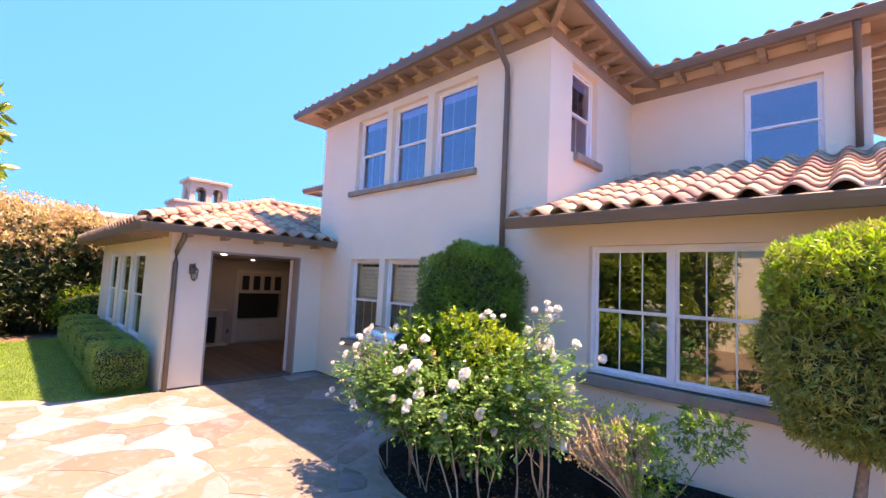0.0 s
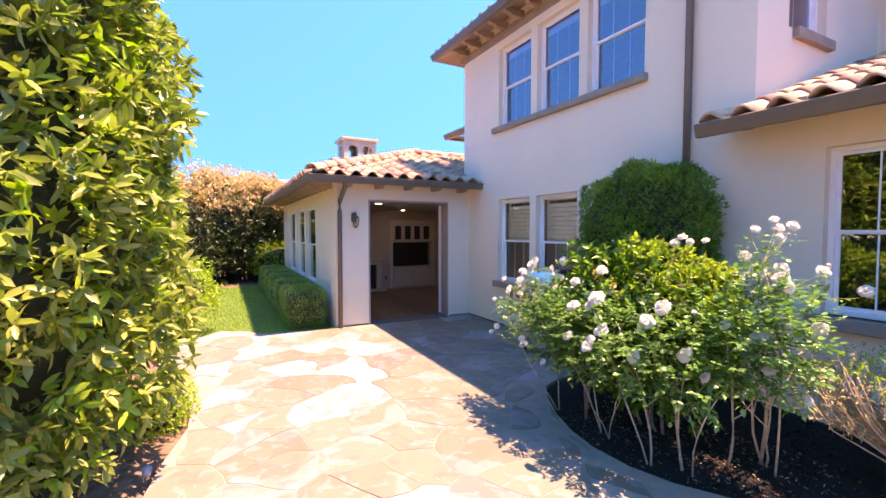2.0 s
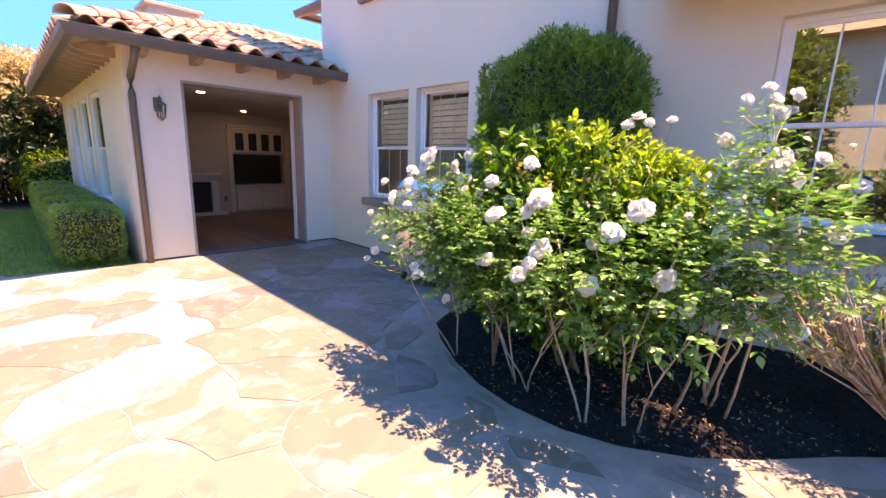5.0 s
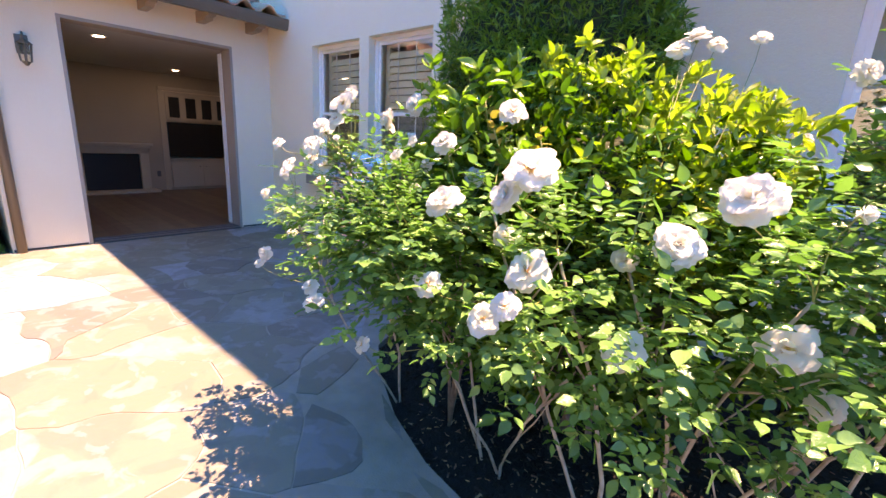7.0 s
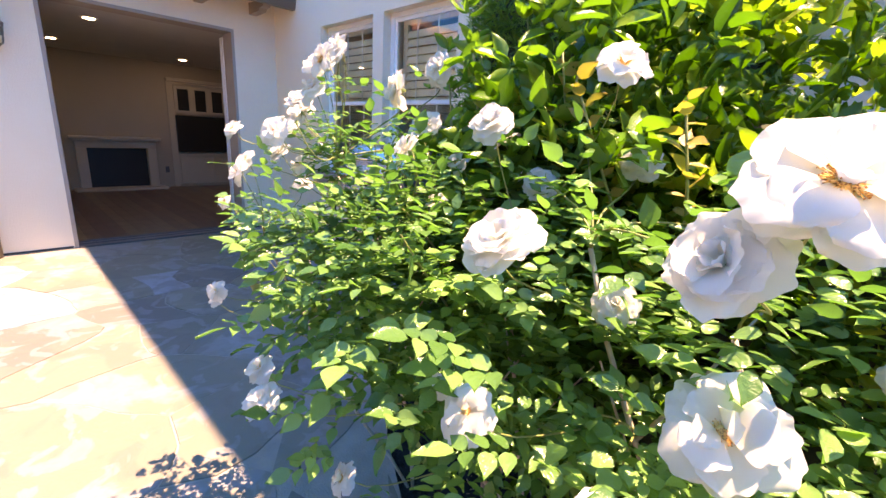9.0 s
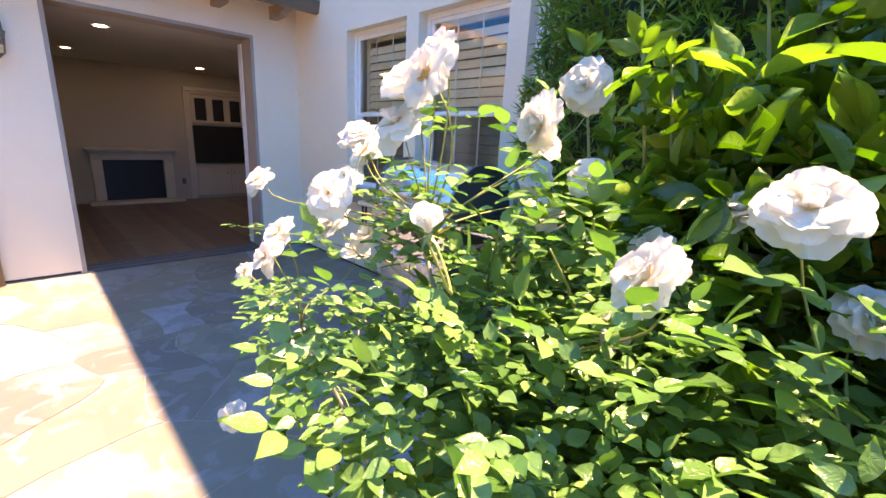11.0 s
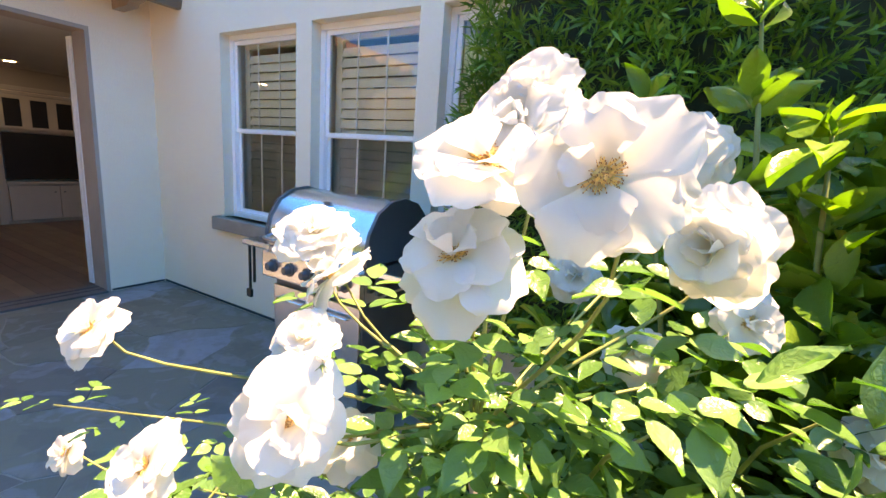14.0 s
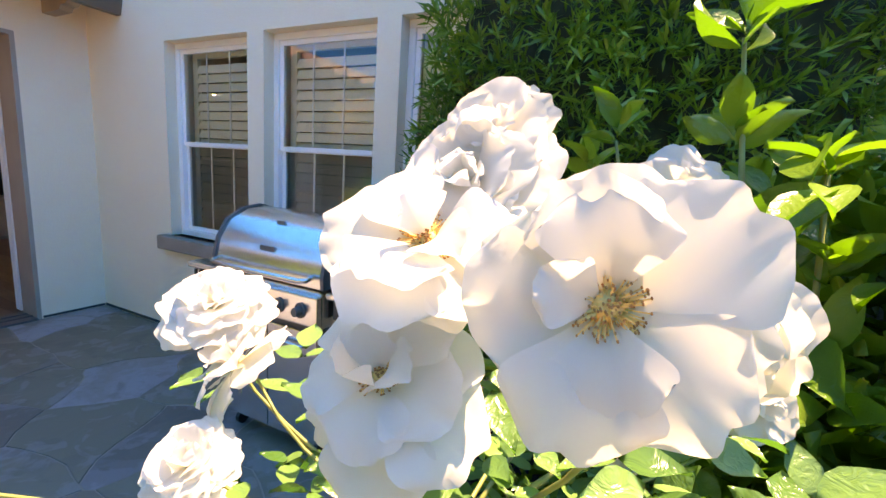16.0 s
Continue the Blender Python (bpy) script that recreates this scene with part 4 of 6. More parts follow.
for i in range(2):
    a = -0.64 + i * 0.64
    d = boxes("lower_door", [(0.0, 0.02, a, a + 0.63, 0.06, 0.61)], CREAM, cab, bevel=0.004)
    boxes("knob", [(0.02, 0.04, a + (0.56 if i == 0 else 0.05), a + (0.58 if i == 0 else 0.07), 0.5, 0.52)], GREY, d)
tv = tagged(boxes("television", [(-12.64, -12.57, 5.42, 6.62, 0.72, 1.45)], BLACK, bevel=0.008), "black flat television in the built-in cabinet", "television")
tagged(boxes("outlet", [(-12.598, -12.59, 5.15, 5.22, 0.3, 0.42)], GREY), "small wall outlet beside the fireplace", "outlet")
for x, y in ((-11.3, 3.57), (-11.7, 5.4), (-9.0, 3.72), (-9.2, 5.6), (-11.2, 7.4)):
    e = empty("recessed_light", x, y, 2.43, "small round recessed ceiling light, lit", "ceiling light", "recessed lights")
    bm = bmesh.new()
    tube(bm, [(0, 0, -0.008), (0, 0, 0.0)], 0.085, 20)
    part("trim", bm, MOULD, e)
    bm = bmesh.new()
    tube(bm, [(0, 0, -0.011), (0, 0, -0.0085)], 0.055, 16)
    part("lens", bm, LIGHT, e)

# wall lantern
lan = empty("wall_lantern", WX, 2.9, 2.05, "bronze wall lantern with glass panes beside the door", "wall lamp")
boxes("backplate", [(0.0, 0.02, -0.05, 0.05, -0.05, 0.13)], IRON, lan, bevel=0.008)
bm = bmesh.new()
tube(bm, [(0.02, 0, 0.04), (0.06, 0, 0.1), (0.12, 0, 0.14), (0.15, 0, 0.12), (0.15, 0, 0.09)], 0.009, 8)
part("arm", bm, IRON, lan, smooth=True)
bm = bmesh.new()
for za, zb, ra, rb in ((-0.13, 0.03, 0.045, 0.062), (0.03, 0.075, 0.075, 0.02), (0.075, 0.1, 0.012, 0.02), (-0.17, -0.13, 0.008, 0.045)):
    for k in range(6):
        a0, a1 = k * math.tau / 6, (k + 1) * math.tau / 6
        if (za, zb) == (-0.13, 0.03):
            d = Vector((math.cos(a0), math.sin(a0), 0))
            tube(bm, [Vector((0.15, 0, za)) + d * ra, Vector((0.15, 0, zb)) + d * rb], 0.006, 6)
        else:
            bm.faces.new([bm.verts.new((0.15 + math.cos(a) * r, math.sin(a) * r, z)) for a, r, z in ((a0, ra, za), (a1, ra, za), (a1, rb, zb), (a0, rb, zb))])
part("cage", bm, IRON, lan)
bm = bmesh.new()
for k in range(6):
    a0, a1 = k * math.tau / 6, (k + 1) * math.tau / 6
    bm.faces.new([bm.verts.new((0.15 + math.cos(a) * r, math.sin(a) * r, z)) for a, r, z in ((a0, 0.042, -0.13), (a1, 0.042, -0.13), (a1, 0.059, 0.03), (a0, 0.059, 0.03))])
lg = part("lantern_glass", bm, GLASS, lan)
lg.visible_shadow = False

# ---- chimney ----
ch = empty("chimney", -13.3, 4.5, 3.2, "tan stucco chimney with arched openings under a flat cap", "chimney")
# darker than the wall stucco, so that the sunlit chimney stays tan-grey
CHIMNEY = material("darkened chimney stucco", (0.50, 0.42, 0.34), 0.9, vary=0.08, scale=3, bump=0.3, bump_scale=80)
boxes("base", [(-0.5, 0.45, -0.85, 0.85, 0.0, 0.72), (-0.55, 0.5, -0.9, 0.9, 0.72, 0.8)], CHIMNEY, ch, bevel=0.01)


def arch_plate(bm, axis, at, thick, u0, u1, z0, z1, arches):
    """A plate with arched openings; each arch is (centre, half width, spring height)."""
    cuts = [u0]
    for c, r, s in arches:
        cuts += [c - r, c + r]
    cuts.append(u1)

    def slab_poly(pts):
        a = [bm.verts.new((at, u, z) if axis == "x" else (u, at, z)) for u, z in pts]
        b = [bm.verts.new((at + thick, u, z) if axis == "x" else (u, at + thick, z)) for u, z in pts]
        bm.faces.new(a), bm.faces.new(b[::-1])
        for i in range(len(pts)):
            j = (i + 1) % len(pts)
            bm.faces.new((a[i], a[j], b[j], b[i]))

    for a, b in zip(cuts[::2], cuts[1::2]):
        slab_poly([(a, z0), (b, z0), (b, z1), (a, z1)])
    for c, r, s in arches:
        for k in range(8):
            t0, t1 = math.pi * (1 - k / 8), math.pi * (1 - (k + 1) / 8)
            slab_poly([(c + r * math.cos(t0), s + r * math.sin(t0)), (c + r * math.cos(t1), s + r * math.sin(t1)), (c + r * math.cos(t1), z1), (c + r * math.cos(t0), z1)])


bm = bmesh.new()
for at in (0.25, -0.42):
    arch_plate(bm, "x", at, 0.12, -0.5, 0.5, 0.8, 1.38, [(-0.22, 0.14, 1.1), (0.22, 0.14, 1.1)])
for at in (-0.5, 0.38):
    arch_plate(bm, "y", at, 0.12, -0.3, 0.25, 0.8, 1.38, [(-0.02, 0.14, 1.1)])
part("arcade", bm, CHIMNEY, ch)
bm = bmesh.new()
tube(bm, [(-0.02, 0, 0.8), (-0.02, 0, 1.15), (-0.02, 0, 1.16), (-0.02, 0, 1.2)], [0.12, 0.12, 0.17, 0.17], 12)
part("flue", bm, GREY, ch)
boxes("cap", [(-0.5, 0.45, -0.58, 0.58, 1.38, 1.46)], CHIMNEY, ch, bevel=0.01)

# ---- grill ----
gr = empty("gas_grill", -4.96, 4.98, 0.0, "stainless steel gas grill with a curved closed lid under the window", "grill")
boxes("cabinet", [(-0.42, 0.42, -0.24, 0.26, 0.1, 0.74)], GREY, gr, bevel=0.01)
boxes("firebox", [(-0.45, 0.45, -0.27, 0.27, 0.74, 0.93)], STEEL, gr, bevel=0.01)
cp = boxes("control_panel", [(-0.46, 0.46, -0.31, -0.272, 0.76, 0.91)], STEEL, gr, bevel=0.008)
for i in range(5):
    x = -0.34 + i * 0.17
    bm = bmesh.new()
    tube(bm, [(x, -0.312, 0.835), (x, -0.32, 0.835)], 0.038, 16)
    tube(bm, [(x, -0.32, 0.835), (x, -0.355, 0.835)], [0.026, 0.022], 14)
    part("knob", bm, GREY, cp, "dark control knob with a steel ring")
bm = bmesh.new()
prof = [(-0.27, 0.94), (-0.275, 1.0), (-0.25, 1.1), (-0.19, 1.19), (-0.09, 1.245), (0.03, 1.26), (0.15, 1.23), (0.24, 1.15), (0.27, 1.02), (0.27, 0.94)]
side_a = [bm.verts.new((-0.45, y, z)) for y, z in prof]
side_b = [bm.verts.new((0.45, y, z)) for y, z in prof]
for i in range(len(prof) - 1):
    bm.faces.new((side_a[i], side_a[i + 1], side_b[i + 1], side_b[i]))
lid = part("lid", bm, STEEL, gr, smooth=True)
for x0, x1 in ((-0.475, -0.45), (0.45, 0.475)):
    bm = bmesh.new()
    a = [bm.verts.new((x0, y * 1.03, 0.93 + (z - 0.93) * 1.03)) for y, z in prof]
    b = [bm.verts.new((x1, y * 1.03, 0.93 + (z - 0.93) * 1.03)) for y, z in prof]
    bm.faces.new(a), bm.faces.new(b[::-1])
    for i in range(len(prof)):
        j = (i + 1) % len(prof)
        bm.faces.new((a[i], a[j], b[j], b[i]))
    part("lid_end", bm, GREY, gr, "dark cast end cap of the lid")
bm = bmesh.new()
tube(bm, [(-0.4, -0.27, 1.0), (-0.4, -0.33, 0.99), (-0.36, -0.34, 0.985), (0.36, -0.34, 0.985), (0.4, -0.33, 0.99), (0.4, -0.27, 1.0)], 0.013, 10)
part("handle", bm, STEEL, lid, smooth=True)
boxes("badge", [(-0.06, 0.06, -0.262, -0.252, 1.075, 1.1)], GREY, lid)
boxes("thermometer", [(-0.03, 0.03, -0.172, -0.16, 1.19, 1.22)], GREY, lid)
each("side_shelf", [(-0.78, -0.47, -0.26, 0.24, 0.895, 0.93), (0.47, 0.86, -0.26, 0.24, 0.895, 0.93)], STEEL, gr, bevel=0.008)
each("shelf_bracket", [(-0.5, -0.47, -0.2, 0.2, 0.78, 0.895), (0.47, 0.5, -0.2, 0.2, 0.78, 0.895)], GREY, gr)
for x0, x1 in ((-0.41, -0.005), (0.005, 0.41)):
    d = boxes("door", [(x0, x1, -0.262, -0.242, 0.12, 0.71)], STEEL, gr, bevel=0.006)
    m = (x0 + x1) / 2
    bm = bmesh.new()
    tube(bm, [(m - 0.12, -0.262, 0.64), (m - 0.12, -0.29, 0.64), (m + 0.12, -0.29, 0.64), (m + 0.12, -0.262, 0.64)], 0.009, 8)
    part("door_handle", bm, STEEL, d, smooth=True)
for x in (-0.36, 0.36):
    for y in (-0.18, 0.2):
        bm = bmesh.new()
        tube(bm, [(x - 0.015, y, 0.04), (x + 0.015, y, 0.04)], 0.04, 14)
        part("caster", bm, BLACK, gr)
        boxes("caster_fork", [(x - 0.02, x + 0.02, y - 0.015, y + 0.015, 0.07, 0.1)], GREY, gr)
gr.scale = (0.82, 1.0, 1.02)
each("tool_hook", [(-0.68, -0.665, -0.275, -0.262, 0.62, 0.9), (-0.63, -0.615, -0.275, -0.262, 0.68, 0.9), (-0.7, -0.65, -0.28, -0.262, 0.58, 0.63)], BLACK, gr)

# path light
pl = empty("path_light", -3.75, 0.12, 0.0, "small grey bullet garden light by the patio edge", "garden light")
bm = bmesh.new()
tube(bm, [(0, 0, -0.02), (0, 0, 0.07)], 0.008, 8)
part("spike", bm, GREY, pl)
bm = bmesh.new()
tube(bm, [(0, 0, 0.05), (0.015, 0.01, 0.07), (0.04, 0.02, 0.115)], [0.018, 0.028, 0.032], 14)
part("head", bm, material("grey blue paint", (0.25, 0.28, 0.36), 0.4, vary=0.1), pl, smooth=True)


# ---- shrubs and trees ----
LEAF_OVAL = (LEAF_FINE[0] * np.array([1, 0.85, 1.0]), LEAF_FINE[1])
LEAF_GLOSSY = (LEAF_FINE[0] * np.array([1, 0.68, 1.4]), LEAF_FINE[1])
LEAF_LAUREL = (np.array([(0, 0, 0), (0.3, 0.15, 0.05), (0.3, 0, 0), (0.3, -0.15, 0.05), (0.7, 0.14, 0.0), (0.7, 0, -0.04), (0.7, -0.14, 0.0), (1, 0, -0.12)]),
               np.array([(0, 2, 1), (0, 3, 2), (1, 2, 5), (1, 5, 4), (2, 3, 6), (2, 6, 5), (4, 5, 7), (5, 6, 7)]))
# near-black colour standing in for the shade deep inside the shrubs
CORE = material("dark shade core", (0.03, 0.035, 0.015), 0.95, vary=0.4, scale=20)


def trunks(name, root_parent, list_of, mat, sides=7):
    bm = bmesh.new()
    for pts, r in list_of:
        tube(bm, pts, [r * (1 - 0.65 * i / (len(pts) - 1)) for i in range(len(pts))], sides)
    return part(name, bm, mat, root_parent, smooth=True)


def clump(root, c, r, n, shape, size, mat, rng, power=2.4, depth=0.3, lump=0.15, jitter=0.6, name="foliage", floor_z=0.03, up=0.25, whorl=1, label="", along=0.0):
    """Leaves over a rounded block round c (relative to root); whorl leaves share each twig tip."""
    p, u = shell_points(rng, n // whorl, c, r, power, depth, lump)
    ok = p[:, 2] > floor_z
    p, u = p[ok], u[ok]
    if whorl > 1:
        tip = u + rng.normal(0, 0.4, u.shape) + (0, 0, up)
        tip /= np.linalg.norm(tip, axis=1, keepdims=True)
        p, u = np.repeat(p, whorl, 0), np.repeat(tip, whorl, 0)
        p = p + u * (rng.random((len(p), 1)) * size * along)
        w = u * 0.55 + rng.normal(0, jitter, p.shape)
    else:
        w = u + rng.normal(0, jitter, p.shape)
        w[:, 2] += up
    return leaf_cloud(name, p, w, size * rng.uniform(0.65, 1.25, len(p)), shape, mat, root, label, rng)


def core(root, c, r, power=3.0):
    """A solid dark lump for the shade among inner twigs; stops light passing straight through."""
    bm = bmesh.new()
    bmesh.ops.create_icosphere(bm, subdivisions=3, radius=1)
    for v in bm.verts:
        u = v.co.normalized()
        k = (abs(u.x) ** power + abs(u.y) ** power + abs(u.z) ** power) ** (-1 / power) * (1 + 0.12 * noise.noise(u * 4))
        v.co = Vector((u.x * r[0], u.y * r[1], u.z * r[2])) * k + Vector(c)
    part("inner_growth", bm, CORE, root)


rg = np.random.default_rng(31)
# podocarpus blocks: one against the wall, one tall block whose top is coloured as sunlit
p1 = empty("clipped_podocarpus", -3.38, 5.03, 0.1, "dense green podocarpus clipped into a rounded block on a short trunk", "shrub")
trunks("trunk", p1, [([(0, 0, -0.05), (0.03, 0, 0.5), (0, 0, 1.2)], 0.05), ([(0.05, 0.02, 0), (0.2, 0, 0.6), (0.3, 0, 1.2)], 0.035)], BARK)
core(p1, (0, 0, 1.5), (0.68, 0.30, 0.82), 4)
clump(p1, (0, 0, 1.5), (0.76, 0.40, 0.95), 62000, LEAF_NEEDLE, 0.062, L_PODO, rg, 3.6, 0.24, 0.10, 0.55, whorl=9, up=0.3, along=0.8)
p2 = empty("podocarpus_column", 0.55, 4.62, 0.1, "bronzed podocarpus clipped into a tall block, its top coloured lime as if sunlit", "shrub")
trunks("trunk", p2, [([(-0.15, 0, -0.05), (-0.13, 0, 0.5), (-0.05, 0, 1.2)], 0.06)], BARK)
core(p2, (0.05, 0, 1.72), (0.48, 0.34, 0.62), 4)
clump(p2, (0.05, 0, 1.71), (0.60, 0.42, 0.72), 60000, LEAF_NEEDLE, 0.058, L_PODO2, rg, 3.6, 0.22, 0.08, 0.6, whorl=9, up=0.1, along=0.8)
# brighter lime leaves over the top, painting the sun that falls there
clump(p2, (0.05, 0, 2.08), (0.61, 0.46, 0.36), 15000, LEAF_NEEDLE, 0.06, L_LIME, rg, 3.6, 0.12, 0.06, 0.55, whorl=9, up=0.5, name="new_growth", label="lime top leaves with sunlight put into their colour")

# laurel screen
p3 = empty("laurel_screen", -4.0, -0.80, 0.0, "tall laurel screen with glossy yellow-green leaves overhanging the patio", "shrub")
trunks("trunk", p3, [([(x, y, -0.05), (x * 1.3, y, 1.2), (x * 1.8, y * 1.2, 2.8)], 0.05) for x, y in ((-0.5, 0), (0, 0.1), (0.4, -0.1), (-0.2, -0.3))], BARK)
core(p3, (0, 0, 2.5), (1.05, 0.8, 1.9), 3.0)
clump(p3, (0, 0, 2.45), (1.4, 1.12, 2.25), 40000, LEAF_LAUREL, 0.115, L_LAUREL, rg, 2.8, 0.28, 0.2, 0.65, whorl=7, up=0.2, along=0.6)
clump(p3, (0, 0, 2.3), (1.35, 1.1, 2.1), 9000, LEAF_LAUREL, 0.12, L_LIME, rg, 2.8, 0.3, 0.12, 0.7, whorl=5, up=0.0, name="shaded_foliage", label="green inner leaves")
p3b = empty("laurel_screen", -3.5, -2.3, 0.0, "tall laurel screen continuing beside the patio", "shrub")
trunks("trunk", p3b, [([(0, 0, -0.05), (0.1, 0, 1.2), (0.2, 0, 2.8)], 0.05)], BARK)
core(p3b, (0, 0, 2.3), (1.2, 0.8, 1.9), 3.0)
clump(p3b, (0, 0, 2.2), (1.6, 1.1, 2.2), 16000, LEAF_LAUREL, 0.12, L_LAUREL, rg, 3, 0.2, 0.12, 0.65, whorl=7, up=0.2, along=0.6)
# rounded shrub at the lawn, low lime shrub at the patio edge
p4 = empty("rounded_shrub", -8.75, -0.15, 0.0, "rounded green shrub between the patio and the lawn", "shrub")
trunks("trunk", p4, [([(0, 0, -0.05), (0.1, 0, 0.3), (0.3, 0.1, 0.7)], 0.03), ([(0, 0, -0.05), (-0.1, 0, 0.3), (-0.3, 0.1, 0.7)], 0.03)], BARK)
core(p4, (0, 0, 0.75), (0.6, 0.5, 0.4), 2.4)
clump(p4, (0, 0, 0.75), (0.85, 0.72, 0.55), 9000, LEAF_LONG, 0.07, L_LIME, rg, 2.3, 0.35, 0.25, 0.6, whorl=6, along=0.6)
p5 = empty("low_shrub", -4.95, 0.08, 0.0, "low lime-green shrub spilling onto the patio edge", "shrub")
core(p5, (0, 0, 0.12), (0.35, 0.2, 0.16), 2.4)
clump(p5, (0, 0, 0.14), (0.52, 0.32, 0.28), 7000, LEAF_LONG, 0.035, L_LIME, rg, 2.3, 0.35, 0.2, 0.6, whorl=5, floor_z=0.0, along=0.6)
# clipped box hedge along the garden room
for i, (x, w) in enumerate(((-8.95, 0.75), (-10.3, 0.7), (-11.65, 0.7), (-13.0, 0.7), (-14.35, 0.7))):
    e = empty("boxwood_hedge", x, 2.08, 0.0, "low clipped boxwood hedge with small dense leaves along the wall", "hedge", "box hedge row")
    trunks("stem", e, [([(0, 0, -0.05), (0, 0, 0.3)], 0.02)], BARK)
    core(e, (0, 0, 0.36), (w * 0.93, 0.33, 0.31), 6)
    clump(e, (0, 0, 0.36), (w, 0.38, 0.36), 12000 if i == 0 else 7000, LEAF_SMALL, 0.032, L_BOX, rg, 6, 0.1, 0.05, 0.7, floor_z=0.0)


def tree(x, y, h, spread, mat_low, mat_top, label, rng, n=9000):
    e = empty("tree", x, y, 0.0, label, "tree")
    stems = []
    for _ in range(5):
        a = rng.uniform(0, math.tau)
        dx, dy = math.cos(a) * spread * 0.6, math.sin(a) * spread * 0.6
        stems.append(([(dx * 0.1, dy * 0.1, -0.1), (dx * 0.3, dy * 0.3, h * 0.3), (dx * 0.7, dy * 0.7, h * 0.6), (dx, dy, h * 0.85)], 0.07))
    trunks("trunk", e, stems, BARK, 6)
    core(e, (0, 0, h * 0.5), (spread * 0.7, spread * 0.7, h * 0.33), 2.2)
    for k in range(4):
        c = (rng.uniform(-0.5, 0.5) * spread, rng.uniform(-0.5, 0.5) * spread, h * (0.24, 0.42, 0.5, 0.62)[k])
        clump(e, c, (spread * 0.72, spread * 0.72, h * 0.3), n // 3, LEAF_LONG, 0.17, mat_low, rng, 2.2, 0.5, 0.3, 0.8, whorl=5, name="crown")
    for k in range(5):
        a = k * 1.3
        c = (math.cos(a) * spread * 0.55, math.sin(a) * spread * 0.55, h * rng.uniform(0.72, 0.85))
        clump(e, c, (spread * 0.55, spread * 0.55, h * 0.2), n // 2, LEAF_LONG, 0.14, mat_top, rng, 2.2, 0.6, 0.35, 0.8, whorl=6, name="new_foliage", label="pale rust-coloured new foliage on top", up=0.8)
    return e


for x, y, h, s in ((-16.6, -1.0, 3.6, 1.5), (-17.6, 1.0, 4.0, 1.5), (-17.6, 2.6, 3.7, 1.1), (-16.8, -3.6, 3.6, 1.7), (-15.8, -5.6, 4.0, 1.6), (-14.0, -7.0, 4.2, 1.6)):
    tree(x, y, h, s, L_DARK, L_RUST, "photinia tree with dark foliage and a pale rust-coloured top", rg)
e = empty("far_hedge", -16.6, 2.9, 0.0, "bright green hedge beyond the lawn", "hedge")
trunks("stem", e, [([(0, 0, -0.1), (0, 0, 0.6)], 0.05)], BARK)
core(e, (0, 0, 0.7), (0.5, 1.1, 0.55), 3)
clump(e, (0, 0, 0.72), (0.65, 1.3, 0.65), 5000, LEAF_SMALL, 0.08, L_LIME, rg, 3, 0.3, 0.2, 0.7)
# boundary fence
fe = empty("fence", -18.2, 0.0, 0.0, "dark stained board fence behind the trees", "fence")
for i in range(100):
    y = -9 + i * 0.15
    boxes("board", [(-0.012, 0.012, y, y + 0.142, -0.15, 1.8 - 0.01 * (i % 3))], FENCE, fe)
boxes("rail", [(-0.05, -0.014, -9, 6, 0.3, 0.38), (-0.05, -0.014, -9, 6, 1.4, 1.48)], FENCE, fe)

for x, y, h, s in ((-6.2, -5.8, 6.0, 2.2), (-9.6, -6.0, 5.6, 2.0)):
    tree(x, y, h, s, L_BOX, L_LIME, "leafy green garden tree on the far side of the patio", rg, 12000)

# neighbours: one far beyond the lawn, one facing the patio
nb = empty("neighbour_house", -24.0, 4.5, 0.0, "pale stucco neighbouring house with a low tiled roof", "house")
boxes("wall", [(-4, 0, -4.5, 3, -0.2, 4.3)], STUCCO, nb)
boxes("parapet", [(-4.1, 0.1, -4.6, 3.1, 4.3, 4.5)], MOULD, nb)
boxes("window", [(0.002, 0.05, -1.6, -0.6, 1.2, 2.4)], GREY, nb)
n2 = empty("neighbour_house", 1.0, -9.0, 0.0, "tan stucco two-storey neighbouring house facing the patio", "house")
boxes("wall", [(-9, 8, -6, 0, -0.2, 5.6)], STUCCO, n2)
bm = bmesh.new()
v = [bm.verts.new(p) for p in ((-9.6, 0.6, 5.6), (8.6, 0.6, 5.6), (8.6, -6.6, 5.6), (-9.6, -6.6, 5.6), (-6, -3, 6.9), (5, -3, 6.9))]
for q in ((0, 1, 5, 4), (1, 2, 5), (2, 3, 4, 5), (3, 0, 4), (0, 3, 2, 1)):
    bm.faces.new([v[k] for k in q])
part("roof", bm, TILE, n2)
for x in (-6, -2, 3):
    for z in (1.0, 3.6):
        w = boxes("window", [(x, x + 1.3, 0.0, 0.04, z, z + 1.4)], FRAME, n2)
        boxes("pane", [(x + 0.07, x + 1.23, 0.042, 0.046, z + 0.07, z + 1.33)], BLACK, w)
hd = empty("garden_hedge", 1.2, -3.6, 0.0, "green hedge on the far side of the patio", "hedge")
trunks("stem", hd, [([(x, 0, -0.1), (x, 0, 1.0)], 0.04) for x in (-1, 0, 1, 2)], BARK)
core(hd, (0.6, 0, 0.75), (3.3, 0.5, 0.65), 5)
clump(hd, (0.6, 0, 0.8), (3.6, 0.7, 0.8), 14000, LEAF_SMALL, 0.07, L_BOX, rg, 5, 0.2, 0.1, 0.7)

# glossy lime-tipped shrub behind the roses
L_GLOSS = leaf_material("dark glossy leaf", (0.03, 0.10, 0.012), (0.10, 0.24, 0.02), 0.25, 0.3)
p6 = empty("gardenia_shrub", -2.6, 4.05, 0.06, "leafy shrub with large glossy leaves and lime tips behind the roses", "shrub")
